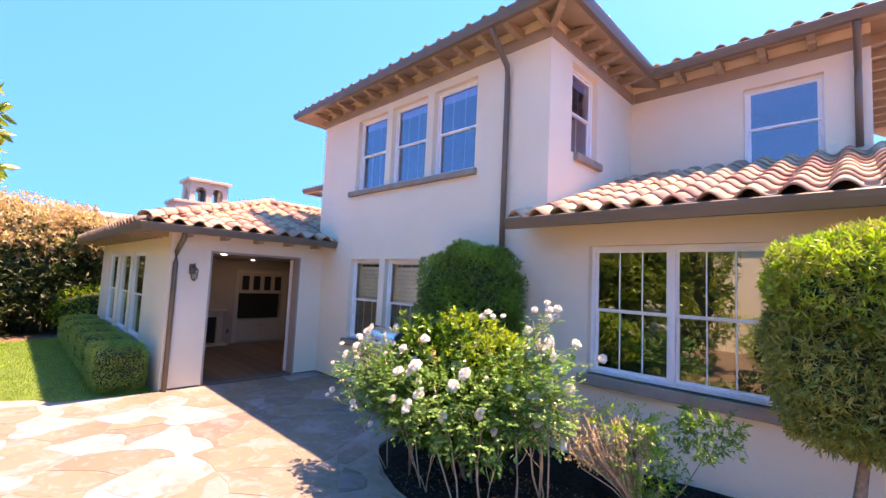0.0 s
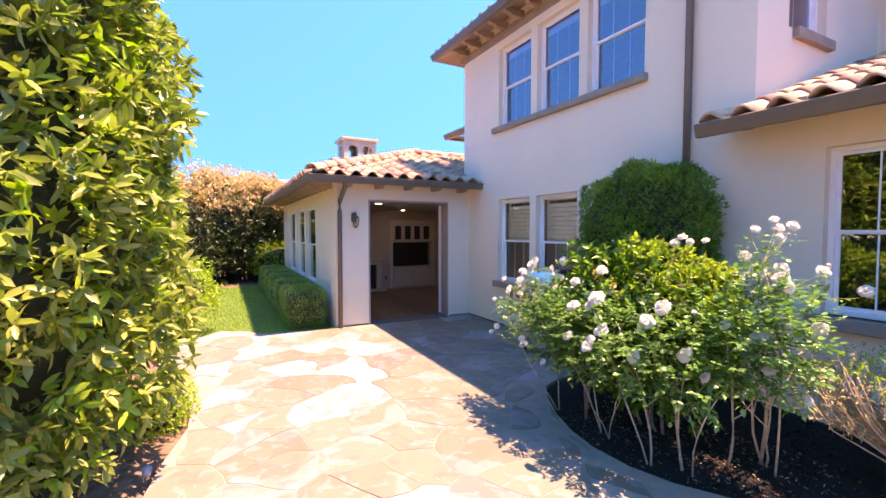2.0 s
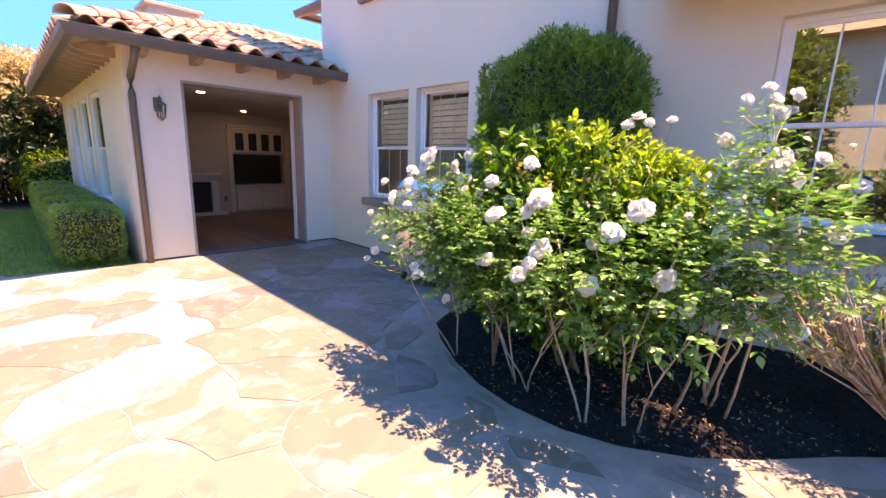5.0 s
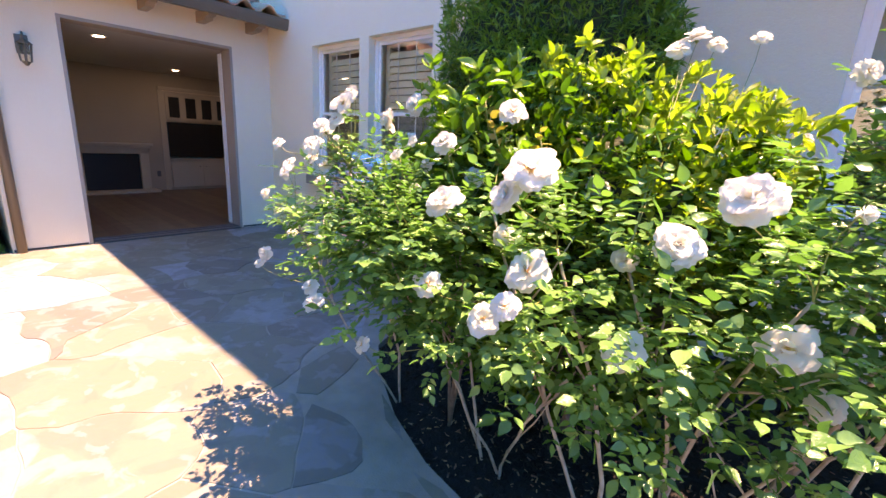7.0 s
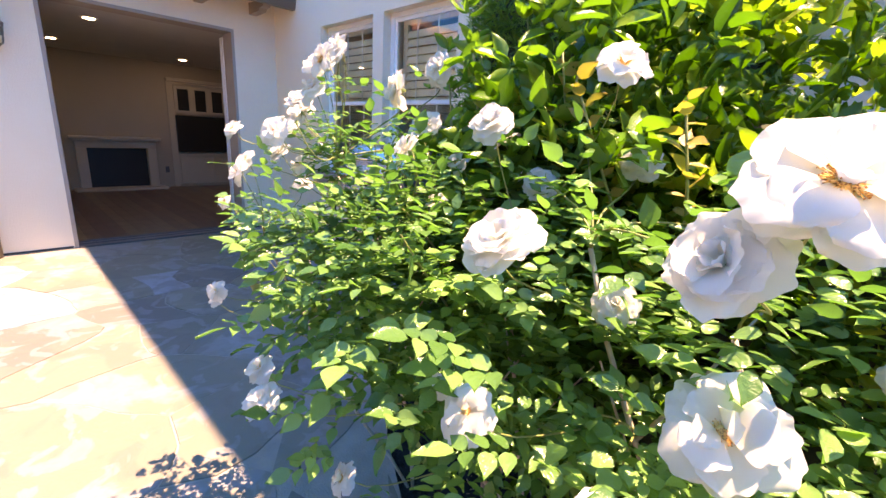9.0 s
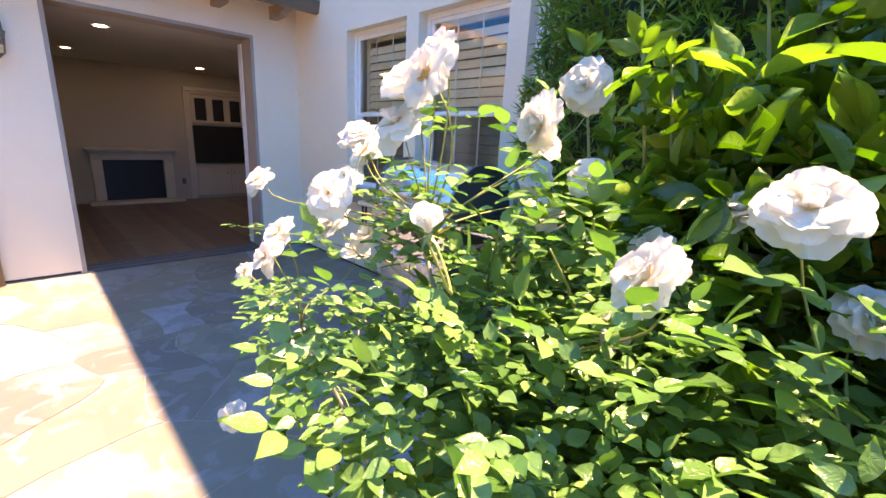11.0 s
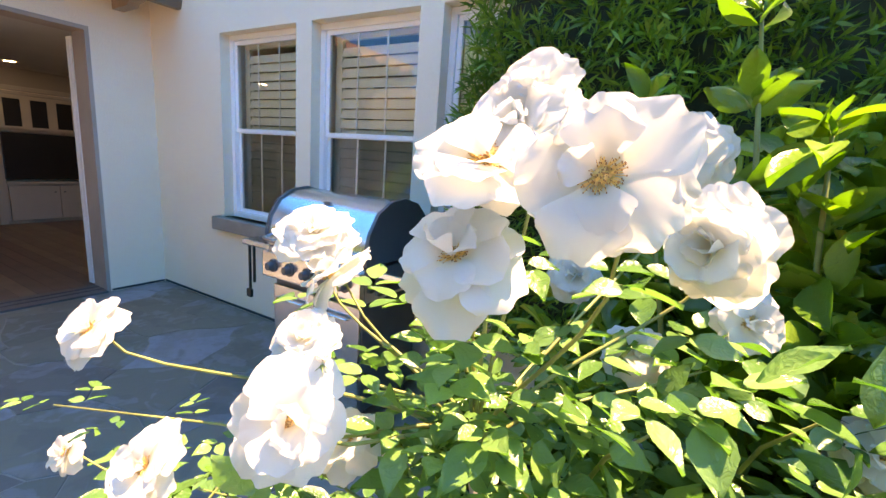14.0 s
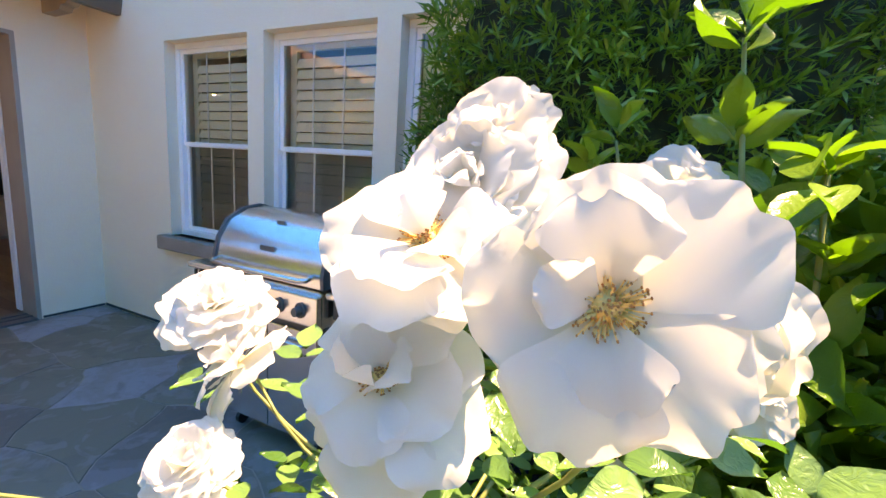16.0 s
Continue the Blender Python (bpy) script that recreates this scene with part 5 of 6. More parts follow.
trunks("branch", p6, [([(0.05 * k, 0.02, -0.05), (dx * 0.4, dy * 0.4, 0.5), (dx * 0.8, dy * 0.8, 0.95), (dx, dy, 1.2)], 0.016) for k, (dx, dy) in enumerate(((-0.45, -0.2), (0.4, -0.1), (0.0, 0.2), (-0.15, -0.25), (0.3, 0.15)))], BARK)
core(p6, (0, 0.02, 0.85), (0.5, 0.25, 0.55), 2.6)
clump(p6, (0, 0, 0.85), (0.78, 0.42, 0.66), 6500, LEAF_GLOSSY, 0.062, L_GLOSS, rg, 2.4, 0.4, 0.2, 0.5, whorl=7, along=0.8)
clump(p6, (0, 0, 1.16), (0.74, 0.38, 0.46), 5600, LEAF_GLOSSY, 0.058, L_YOUNG, rg, 2.2, 0.25, 0.25, 0.45, whorl=8, up=0.9, along=1.0, name="new_growth", label="bright lime young leaves", floor_z=0.8)
# the near shoot of the same shrub
p6b = empty("gardenia_shrub", -2.98, 3.74, 0.04, "shrub shoot with whorls of large glossy lime leaves", "shrub")
trunks("branch", p6b, [([(0, 0, -0.05), (0.02, 0.02, 0.7), (-0.03, 0.0, 1.1)], 0.012), ([(0, 0, 0.0), (0.12, -0.02, 0.7), (0.16, -0.05, 1.1)], 0.01), ([(0, 0, 0.0), (-0.1, 0.05, 0.7), (-0.2, 0.0, 1.05)], 0.01)], BARK)
trunks("green_shoot", p6b, [([(-0.03, 0, 1.05), (-0.09, -0.02, 1.3), (-0.12, -0.05, 1.53)], 0.006), ([(-0.1, 0, 1.0), (-0.16, 0, 1.4), (-0.2, -0.02, 1.66)], 0.006), ([(0.1, 0, 1.0), (0.03, 0.02, 1.35), (-0.02, 0.0, 1.62)], 0.006), ([(-0.18, 0, 1.0), (-0.26, 0.0, 1.35), (-0.31, 0.02, 1.56)], 0.005)], STEM)
whorls, turns, big = [], [], []
wr = random.Random(12)
for wx, wy, wz, ws in ((-0.12, -0.05, 1.53, 0.075), (-0.10, -0.04, 1.44, 0.085), (-0.08, -0.03, 1.34, 0.08), (-0.2, -0.02, 1.66, 0.085), (-0.19, -0.01, 1.56, 0.085), (-0.17, 0, 1.44, 0.08), (-0.02, 0, 1.62, 0.10), (0.0, 0.01, 1.5, 0.09), (0.03, 0.02, 1.38, 0.09),
                        (-0.31, 0.02, 1.57, 0.075), (-0.28, 0.01, 1.46, 0.075), (-0.26, 0, 1.34, 0.07), (-0.14, -0.1, 1.25, 0.08), (0.05, -0.08, 1.28, 0.09)):
    for k in range(8):
        a = k * 0.8 + wr.uniform(0, 0.5)
        whorls.append((wx, wy, wz + wr.uniform(-0.015, 0.015)))
        turns.append((math.cos(a), math.sin(a), wr.uniform(0.3, 1.3)))
        big.append(ws * wr.uniform(0.45, 0.85))
leaf_cloud("young_foliage", np.array(whorls), np.array(turns), np.array(big), LEAF_GLOSSY, L_CITRUS, p6b, "whorls of large lime leaves", rg)
clump(p6b, (0.08, 0.04, 1.0), (0.30, 0.20, 0.42), 420, LEAF_GLOSSY, 0.075, L_CITRUS, rg, 2.2, 0.5, 0.2, 0.45, whorl=7, up=0.6, along=1.0)
clump(p6b, (0.05, 0.12, 0.85), (0.36, 0.20, 0.58), 1000, LEAF_GLOSSY, 0.08, L_GLOSS, rg, 2.2, 0.5, 0.2, 0.5, whorl=7, up=0.4, along=1.0, name="lower_foliage", label="dark glossy lower leaves")

clump(p6b, (0.16, 0.03, 1.26), (0.34, 0.16, 0.30), 900, LEAF_GLOSSY, 0.075, L_GLOSS, rg, 2.2, 0.6, 0.2, 0.6, whorl=5, up=0.3, along=1.0, name="upper_foliage", label="dark glossy upper leaves")
clump(p6b, (0.14, -0.02, 1.30), (0.32, 0.14, 0.30), 260, LEAF_GLOSSY, 0.08, L_CITRUS, rg, 2.2, 0.5, 0.2, 0.7, whorl=5, up=0.3, along=1.0, name="young_foliage", label="lime young leaves")

# twiggy half-dry shrub and the low green one by the large window
p7 = empty("dry_shrub", -1.0, 4.45, 0.1, "half-dry twiggy shrub with bare stems and sparse leaves", "shrub")
tw = []
rr = random.Random(8)
for _ in range(150):
    a, t = rr.uniform(0, math.tau), rr.uniform(0.15, 0.42)
    k = rr.uniform(0.6, 1.0)
    ox = -0.15
    tw.append(([(0.12, 0.0, 0.1), (0.0 + t * 0.3 * math.cos(a), t * 0.3 * math.sin(a), 0.45 * k), (ox + t * 0.8 * math.cos(a + 0.3), t * 0.6 * math.sin(a + 0.3), 0.65 * k), (ox + t * math.cos(a), t * 0.8 * math.sin(a), 0.95 * k)], 0.0075))
trunks("twig", p7, tw, TWIG, 5)
trunks("stem", p7, [([(0.2, 0.0, -0.1), (0.12, 0.0, 0.15), (0.02, 0.0, 0.4), (-0.1, 0, 0.6)], 0.022), ([(0.2, 0.02, -0.1), (0.22, 0.0, 0.2), (0.3, 0.0, 0.5)], 0.016), ([(0.22, 0, 0.1), (0.45, 0, 0.45), (0.62, 0, 0.8)], 0.008)], BARK, 7)
clump(p7, (-0.2, -0.02, 0.66), (0.38, 0.32, 0.28), 2600, LEAF_LONG, 0.035, L_DRY, rg, 2.2, 0.6, 0.3, 0.9, whorl=4, along=1.0)
clump(p7, (0.02, -0.02, 0.84), (0.34, 0.26, 0.14), 550, LEAF_LONG, 0.045, L_LIME, rg, 2.2, 0.6, 0.3, 0.8, whorl=5, along=1.0, name="young_foliage", label="pale green young leaves")
clump(p7, (0.2, 0.0, 0.55), (0.24, 0.24, 0.32), 1200, LEAF_LONG, 0.055, L_PODO, rg, 2.2, 0.6, 0.3, 0.8, whorl=6, along=1.0, name="green_foliage", label="green leafy shoots")
clump(p7, (0.62, 0.0, 0.92), (0.2, 0.14, 0.17), 700, LEAF_LONG, 0.06, L_PODO, rg, 2.2, 0.6, 0.3, 0.7, whorl=7, along=1.2, name="green_foliage", label="green leafy shoots")

# ---- roses ----
def petal_material():
    m = bpy.data.materials.new("rose petal")
    m.use_nodes = True
    nt = m.node_tree
    bsdf, out = nt.nodes["Principled BSDF"], nt.nodes["Material Output"]
    tc = nt.nodes.new("ShaderNodeTexCoord")
    ln = nt.nodes.new("ShaderNodeVectorMath")
    ln.operation = "LENGTH"
    nt.links.new(tc.outputs["Object"], ln.inputs[0])
    mr = nt.nodes.new("ShaderNodeMapRange")
    mr.inputs["From Max"].default_value = 0.02
    nt.links.new(ln.outputs["Value"], mr.inputs["Value"])
    mix = nt.nodes.new("ShaderNodeMix")
    mix.data_type = "RGBA"
    mix.inputs["A"].default_value, mix.inputs["B"].default_value = (0.80, 0.70, 0.50, 1), (0.74, 0.735, 0.69, 1)
    nt.links.new(mr.outputs["Result"], mix.inputs["Factor"])
    nt.links.new(mix.outputs["Result"], bsdf.inputs["Base Color"])
    bsdf.inputs["Roughness"].default_value, bsdf.inputs["Specular IOR Level"].default_value = 0.55, 0.3
    wave = nt.nodes.new("ShaderNodeTexNoise")
    wave.inputs["Scale"].default_value, wave.inputs["Detail"].default_value = 160, 4
    sc = nt.nodes.new("ShaderNodeMapping")
    sc.inputs["Scale"].default_value = (0.35, 1.4, 1)
    nt.links.new(tc.outputs["Object"], sc.inputs["Vector"])
    nt.links.new(sc.outputs["Vector"], wave.inputs["Vector"])
    bump = nt.nodes.new("ShaderNodeBump")
    bump.inputs["Strength"].default_value, bump.inputs["Distance"].default_value = 0.08, 0.0012
    nt.links.new(wave.outputs["Fac"], bump.inputs["Height"])
    nt.links.new(bump.outputs["Normal"], bsdf.inputs["Normal"])
    tr, ms = nt.nodes.new("ShaderNodeBsdfTranslucent"), nt.nodes.new("ShaderNodeMixShader")
    tr.inputs["Color"].default_value = (0.80, 0.79, 0.73, 1)
    ms.inputs[0].default_value = 0.52
    nt.links.new(bsdf.outputs[0], ms.inputs[1])
    nt.links.new(tr.outputs[0], ms.inputs[2])
    nt.links.new(ms.outputs[0], out.inputs["Surface"])
    return m


PETAL = petal_material()
STAMEN = material("stamen", (0.88, 0.56, 0.20), 0.6, vary=0.2, scale=400)
ANTHER = material("anther", (0.42, 0.17, 0.05), 0.7, vary=0.3, scale=400)
CALYX = material("calyx", (0.20, 0.26, 0.08), 0.5, vary=0.3, scale=200)


def petal_mesh(length, width, cup, curl, ruffle, seed, nu=12, nv=17):
    """A broad rounded petal with a shallow notch and a softly waved rim."""
    rr = random.Random(seed)
    ph, ph2, tilt = rr.uniform(0, 6), rr.uniform(0, 6), rr.uniform(-0.1, 0.1)
    verts, faces = [], []
    for i in range(nu):
        u = i / (nu - 1)
        k = min(1.0, u / 0.68)
        w = width * (0.2 + 0.8 * k * k * (3 - 2 * k)) * (1 - 0.10 * max(0.0, u - 0.8) / 0.2)
        for j in range(nv):
            v = -1 + 2 * j / (nv - 1)
            x = length * (u - 0.34 * u ** 3 * abs(v) ** 2.4 - 0.05 * u ** 6 * math.exp(-(v / 0.22) ** 2) + 0.018 * u ** 8 * math.sin(v * 9 + ph2) + tilt * v * u ** 2 * 0.6)
            y = w * v
            z = cup * (0.55 * v * v * u + 0.3 * math.sin(math.pi * u * 0.9)) - curl * u ** 2.6 + ruffle * u ** 3 * math.sin(v * 5 + ph) + 0.5 * ruffle * u ** 8 * math.sin(v * 13 + ph2)
            verts.append((x, y, z))
    for i in range(nu - 1):
        for j in range(nv - 1):
            a = i * nv + j
            faces.append((a, a + nv, a + nv + 1, a + 1))
    me = bpy.data.meshes.new("petal")
    me.from_pydata(verts, [], faces)
    me.shade_smooth()
    me.materials.append(PETAL)
    return me


OUTER = [petal_mesh(0.043, 0.0225, 0.006, c, 0.0016, 40 + k) for k, c in enumerate((0.007, 0.003, 0.010, 0.0))]
MIDDLE = [petal_mesh(0.034, 0.020, 0.011, c, 0.0014, 50 + k) for k, c in enumerate((0.004, -0.003, 0.009))]
INNER = [petal_mesh(0.023, 0.013, 0.012, c, 0.0016, 60 + k) for k, c in enumerate((-0.004, -0.010, 0.004))]


def flower_heart(name, stamens, seed):
    """Receptacle and sepals under the petals, with a ring of stamens."""
    rr = random.Random(seed)
    bm = bmesh.new()
    tube(bm, [(0, 0, -0.016), (0, 0, -0.010), (0, 0, -0.002)], [0.0025, 0.005, 0.004], 8)
    for k in range(5):
        a = k * math.tau / 5
        d, s = Vector((math.cos(a), math.sin(a), 0)), Vector((-math.sin(a), math.cos(a), 0))
        v = [bm.verts.new(p) for p in (d * 0.003 + s * 0.003 + Vector((0, 0, -0.005)), d * 0.003 - s * 0.003 + Vector((0, 0, -0.005)), d * 0.02 + Vector((0, 0, -0.016)))]
        bm.faces.new(v)
    me = bpy.data.meshes.new(name)
    bm.to_mesh(me)
    bm.free()
    me.materials.append(CALYX)
    fil, tips = bmesh.new(), bmesh.new()
    tube(fil, [(0, 0, 0), (0, 0, 0.003), (0, 0, 0.006)], [0.0072, 0.006, 0.002], 12)
    for _ in range(stamens):
        a, r, h = rr.uniform(0, math.tau), 0.0125 * rr.random() ** 0.6, rr.uniform(0.005, 0.0085)
        d = Vector((math.cos(a), math.sin(a), 0))
        end = d * r + Vector((0, 0, h - r * 0.15))
        tube(fil, [d * 0.003 + Vector((0, 0, 0.002)), d * r * 0.6 + Vector((0, 0, h * 0.7)), end], 0.0003, 3, False)
        bmesh.ops.create_icosphere(tips, subdivisions=1, radius=0.00048, matrix=Matrix.Translation(end) @ Matrix.Diagonal((1.3, 0.9, 0.8, 1)))
    out = []
    for nm, b, mt in (("stamen_ring", fil, STAMEN), ("anther_ring", tips, ANTHER)):
        m2 = bpy.data.meshes.new(nm)
        b.to_mesh(m2)
        b.free()
        m2.materials.append(mt)
        out.append(m2)
    return me, out


HEART, (FILAMENTS, ANTHERS) = flower_heart("flower", 210, 5)
flower_rng = random.Random(77)


def flower(parent, at, facing, size=1.0, kind="open"):
    """A rose flower: calyx mesh with each petal a mesh under it."""
    z = Vector(facing).normalized()
    q = z.to_track_quat("Z", "Y").to_matrix().to_4x4()
    rr = flower_rng
    f = new("flower", HEART)
    f.parent = parent
    f.matrix_basis = Matrix.Translation(at) @ q @ Matrix.Rotation(rr.uniform(0, 6.28), 4, "Z") @ Matrix.Diagonal((size, size, size, 1))
    layers = {"hero": ((OUTER, 6, 0, 0.000), (OUTER, 5, 8, 0.0010), (MIDDLE, 2, 16, 0.0018), (INNER, 1, 30, 0.002)),
              "open": ((OUTER, 6, 0, 0.000), (OUTER, 5, 9, 0.001), (MIDDLE, 3, 22, 0.002), (INNER, 2, 45, 0.003)),
              "full": ((OUTER, 7, 0, 0.000), (OUTER, 5, 13, 0.001), (MIDDLE, 6, 26, 0.002), (MIDDLE, 4, 42, 0.003), (INNER, 4, 58, 0.003)),
              "loose": ((OUTER, 6, -8, 0.0), (MIDDLE, 5, 18, 0.002), (INNER, 3, 50, 0.003)),
              "bud": ((MIDDLE, 4, 78, 0.0), (INNER, 3, 82, 0.001))}[kind]
    for meshes, n, tilt, lift in layers:
        start = rr.uniform(0, 6.28)
        for k in range(n):
            p = new("petal", meshes[rr.randrange(len(meshes))])
            p.parent = f
            a = start + k * math.tau / n + rr.uniform(-0.18, 0.18)
            s = rr.uniform(0.88, 1.1)
            p.matrix_basis = Matrix.Translation((0, 0, lift)) @ Matrix.Rotation(a, 4, "Z") @ Matrix.Translation((0.002, 0, 0)) @ Matrix.Rotation(-radians(tilt + rr.uniform(-7, 7)), 4, "Y") @ Matrix.Rotation(rr.uniform(-0.14, 0.14), 4, "X") @ Matrix.Diagonal((s, s, s, 1))
    if kind in ("hero", "open", "loose"):
        for nm, me in (("stamen_ring", FILAMENTS), ("anther_ring", ANTHERS)):
            o = new(nm, me)
            o.parent = f
    return f


def bush(name, base, label, blobs, blooms, canes, seed, n_leaf, shape_near=LEAF_ROSE, grow=1.0, shoots=()):
    """A rose bush: canes from the ground into the crown, compound leaves, and blooms each on its own stem."""
    rng, rr = np.random.default_rng(seed), random.Random(seed)
    root = empty(name, *base, label, "rose bush", "rose bushes")
    off = Vector(base)
    nodes = []
    for cx, cy, tx, ty, tz, r in canes:
        p0, p3 = Vector((cx, cy, bed_height(cx, cy) - 0.05)) - off, Vector((tx, ty, tz)) - off
        mid = (p0 + p3) / 2 + Vector((rr.uniform(-0.15, 0.15), rr.uniform(-0.10, 0.10), 0.04))
        pts = [p0 * (1 - t) ** 2 + mid * 2 * t * (1 - t) + p3 * t * t + Vector((rr.uniform(-1, 1), rr.uniform(-1, 1), 0)) * 0.012 for t in np.linspace(0, 1, 8)]
        bm = bmesh.new()
        tube(bm, pts, [0.85 * r * (1 - 0.5 * i / 7) for i in range(8)], 7)
        for k in (3, 4, 5):
            side = Vector((rr.uniform(-0.22, 0.22), rr.uniform(-0.14, 0.14), rr.uniform(0.14, 0.34)))
            tube(bm, [pts[k], pts[k] + side * 0.5 + Vector((0, 0, -0.02)), pts[k] + side], [r * 0.4, r * 0.32, r * 0.2], 6)
        part("cane", bm, CANE, root, smooth=True)
        nodes += pts[3:]
    # flower stems
    spots = []
    for (x, y, z, size, kind, fx, fy, fz) in blooms:
        p = Vector((x, y, z)) - off
        fdir = Vector((fx, fy, fz)).normalized()
        foot = p - fdir * 0.016 * size
        low = min(nodes, key=lambda n: (n - p).length * rr.uniform(0.88, 1.15) + (0.5 if n.z > p.z - 0.05 else 0)) if nodes else p - Vector((0, 0, 0.3))
        c1 = foot - fdir * 0.05 - Vector((rr.uniform(-0.05, 0.05), rr.uniform(-0.04, 0.04), rr.uniform(0.03, 0.10)))
        pts = [foot * (1 - t) ** 3 + c1 * 3 * t * (1 - t) ** 2 + (low + Vector((0, 0, 0.1))) * 3 * t * t * (1 - t) + low * t ** 3 for t in np.linspace(0, 1, 9)]
        st = bmesh.new()
        tube(st, pts, [0.0011 + 0.0011 * i / 8 for i in range(9)], 6)
        part("flower_stem", st, STEM, root, smooth=True)
        spots += [(q, 0.10) for q in pts[2:]]
        flower(root, p, fdir, size * grow, kind)
    # compound leaves: from the blobs' surface and along the stems
    P, W, S = [], [], []

    def compound(p, d, length, n):
        d = d.normalized()
        here = p + off
        if here.y < 3.34 and here.z > 1.27:
            return
        length *= 0.78 if here.y < 3.42 and here.z > 1.1 else 1
        side = d.cross(Vector((0, 0, 1)))
        side = side.normalized() if side.length > 0.1 else Vector((1, 0, 0))
        for k in range(n // 2):
            t = (0.35 + 0.5 * k / max(1, n // 2 - 1)) * length
            for s in (-1, 1):
                P.append(p + d * t)
                W.append(d * 0.45 + side * s + Vector((0, 0, rr.uniform(-0.25, 0.1))))
                S.append(length * rr.uniform(0.34, 0.46))
        P.append(p + d * length * 0.98)
        W.append(d + Vector((0, 0, -0.1)))
        S.append(length * rr.uniform(0.44, 0.55))

    for (bx, by, bz, ra, rb, rc, share) in blobs:
        pp, uu = shell_points(rng, int(n_leaf * share), (bx, by, bz), (ra, rb, rc), 2.2, 0.75, 0.3)
        for p, u in zip(pp, uu):
            if p[2] > 0.5:
                d = Vector(u) * 0.7 + Vector((rr.gauss(0, 0.5), rr.gauss(0, 0.5), rr.gauss(0.1, 0.35)))
                compound(Vector(p) - off, d, rr.uniform(0.07, 0.13), rr.choice((4, 6)))
    for q, l in spots:
        if rr.random() < 0.7:
            compound(q, Vector((rr.gauss(0, 1), rr.gauss(0, 1), rr.gauss(0.1, 0.4))), rr.uniform(0.07, 0.11), 4)
    for pts, r, ll, step in shoots:
        q = [Vector(p) - off for p in pts]
        sh = bmesh.new()
        tube(sh, q, [r * (1 - 0.6 * i / (len(q) - 1)) for i in range(len(q))], 7)
        part("shoot", sh, STEM, root, smooth=True)
        total, flip = 0.0, 1
        for a, b in zip(q[:-1], q[1:]):
            d = b - a
            for k in range(max(1, int(d.length / step))):
                t = (k + 0.5) / max(1, int(d.length / step))
                side = d.normalized().cross(Vector((0, 0, 1))) * flip
                flip = -flip
                compound(a + d * t, d.normalized() * 0.6 + side + Vector((0, 0, rr.uniform(-0.1, 0.35))), ll * rr.uniform(0.85, 1.2), 4)
        compound(q[-1], q[-1] - q[-2], ll, 4)
    leaf_cloud("foliage", np.array([tuple(p) for p in P]), np.array([tuple(w) for w in W]), np.array(S), shape_near, L_ROSE, root, "serrated mid-green rose leaves", rng, roll=0.35)
    return root


def facing(rr, x):
    return (rr.gauss(0.15, 0.35), rr.gauss(-0.65, 0.2), rr.gauss(0.7, 0.3))


fr = random.Random(15)
NEAR = [(-3.248, 3.305, 1.513, 0.92, "hero", 0.0, -1.0, 0.25)]
for x, y, z, s, k in ((-3.325, 3.345, 1.515, 1.05, "open"), (-3.335, 3.33, 1.455, 1.1, "loose"), (-3.52, 3.386, 1.435, 0.88, "full"), (-3.485, 3.375, 1.405, 0.95, "loose"),
                      (-3.65, 3.247, 1.345, 0.75, "loose"), (-3.402, 3.256, 1.35, 0.9, "loose"), (-3.47, 3.33, 1.36, 0.7, "full"), (-3.438, 3.35, 1.265, 0.85, "loose"), (-3.541, 3.235, 1.265, 0.8, "loose"), (-3.512, 3.20, 1.235, 0.8, "loose")):
    NEAR.append((x, y, z, s, k, *facing(fr, x)))
for x, y, z, s, k in ((-3.32, 3.38, 1.54, 0.95, "full"), (-3.315, 3.39, 1.565, 0.8, "loose"), (-3.188, 3.485, 1.466, 1.1, "full"), (-3.225, 3.66, 1.54, 1.1, "full"), (-3.34, 3.70, 1.37, 0.9, "full"), (-3.15, 3.56, 1.39, 0.8, "loose")):
    NEAR.append((x, y, z, s, k, fr.gauss(0, 0.2), -0.9, fr.uniform(0, 0.4)))
NEAR += [(x, y, z, s, k, *facing(fr, x)) for x, y, z, s, k in ((-3.08, 3.06, 0.82, 0.95, "full"), (-3.14, 3.08, 0.86, 0.8, "loose"), (-2.949, 3.311, 1.33, 0.9, "full"), (-2.87, 3.468, 1.39, 1.1, "full"), (-2.66, 3.57, 1.505, 1.25, "loose"), (-2.803, 3.569, 1.27, 0.95, "full"), (-2.893, 3.974, 1.742, 0.6, "bud"), (-3.24, 3.6, 1.316, 0.9, "full"), (-3.873, 3.283, 1.098, 0.7, "loose"),
        (-3.665, 3.169, 0.854, 0.8, "loose"), (-3.83, 3.216, 0.76, 0.7, "loose"), (-3.849, 3.405, 0.89, 0.7, "loose"), (-3.908, 3.361, 0.997, 0.7, "loose"), (-3.656, 3.463, 1.172, 0.8, "full"), (-3.47, 3.30, 1.29, 0.85, "full"), (-2.914, 3.141, 0.691, 0.85, "loose"), (-3.02, 3.66, 1.23, 1.1, "open"), (-2.95, 3.72, 1.30, 1.1, "loose"), (-3.04, 3.56, 1.30, 0.9, "loose"))]
NEAR += [(-3.04, 3.13, 1.375, 0.62, "bud", 0.1, -0.25, 0.95), (-3.225, 3.69, 1.14, 0.6, "bud", 0.0, -0.1, 1.0), (-3.40, 3.28, 1.38, 0.28, "bud", 0.0, 0.0, 1.0)]
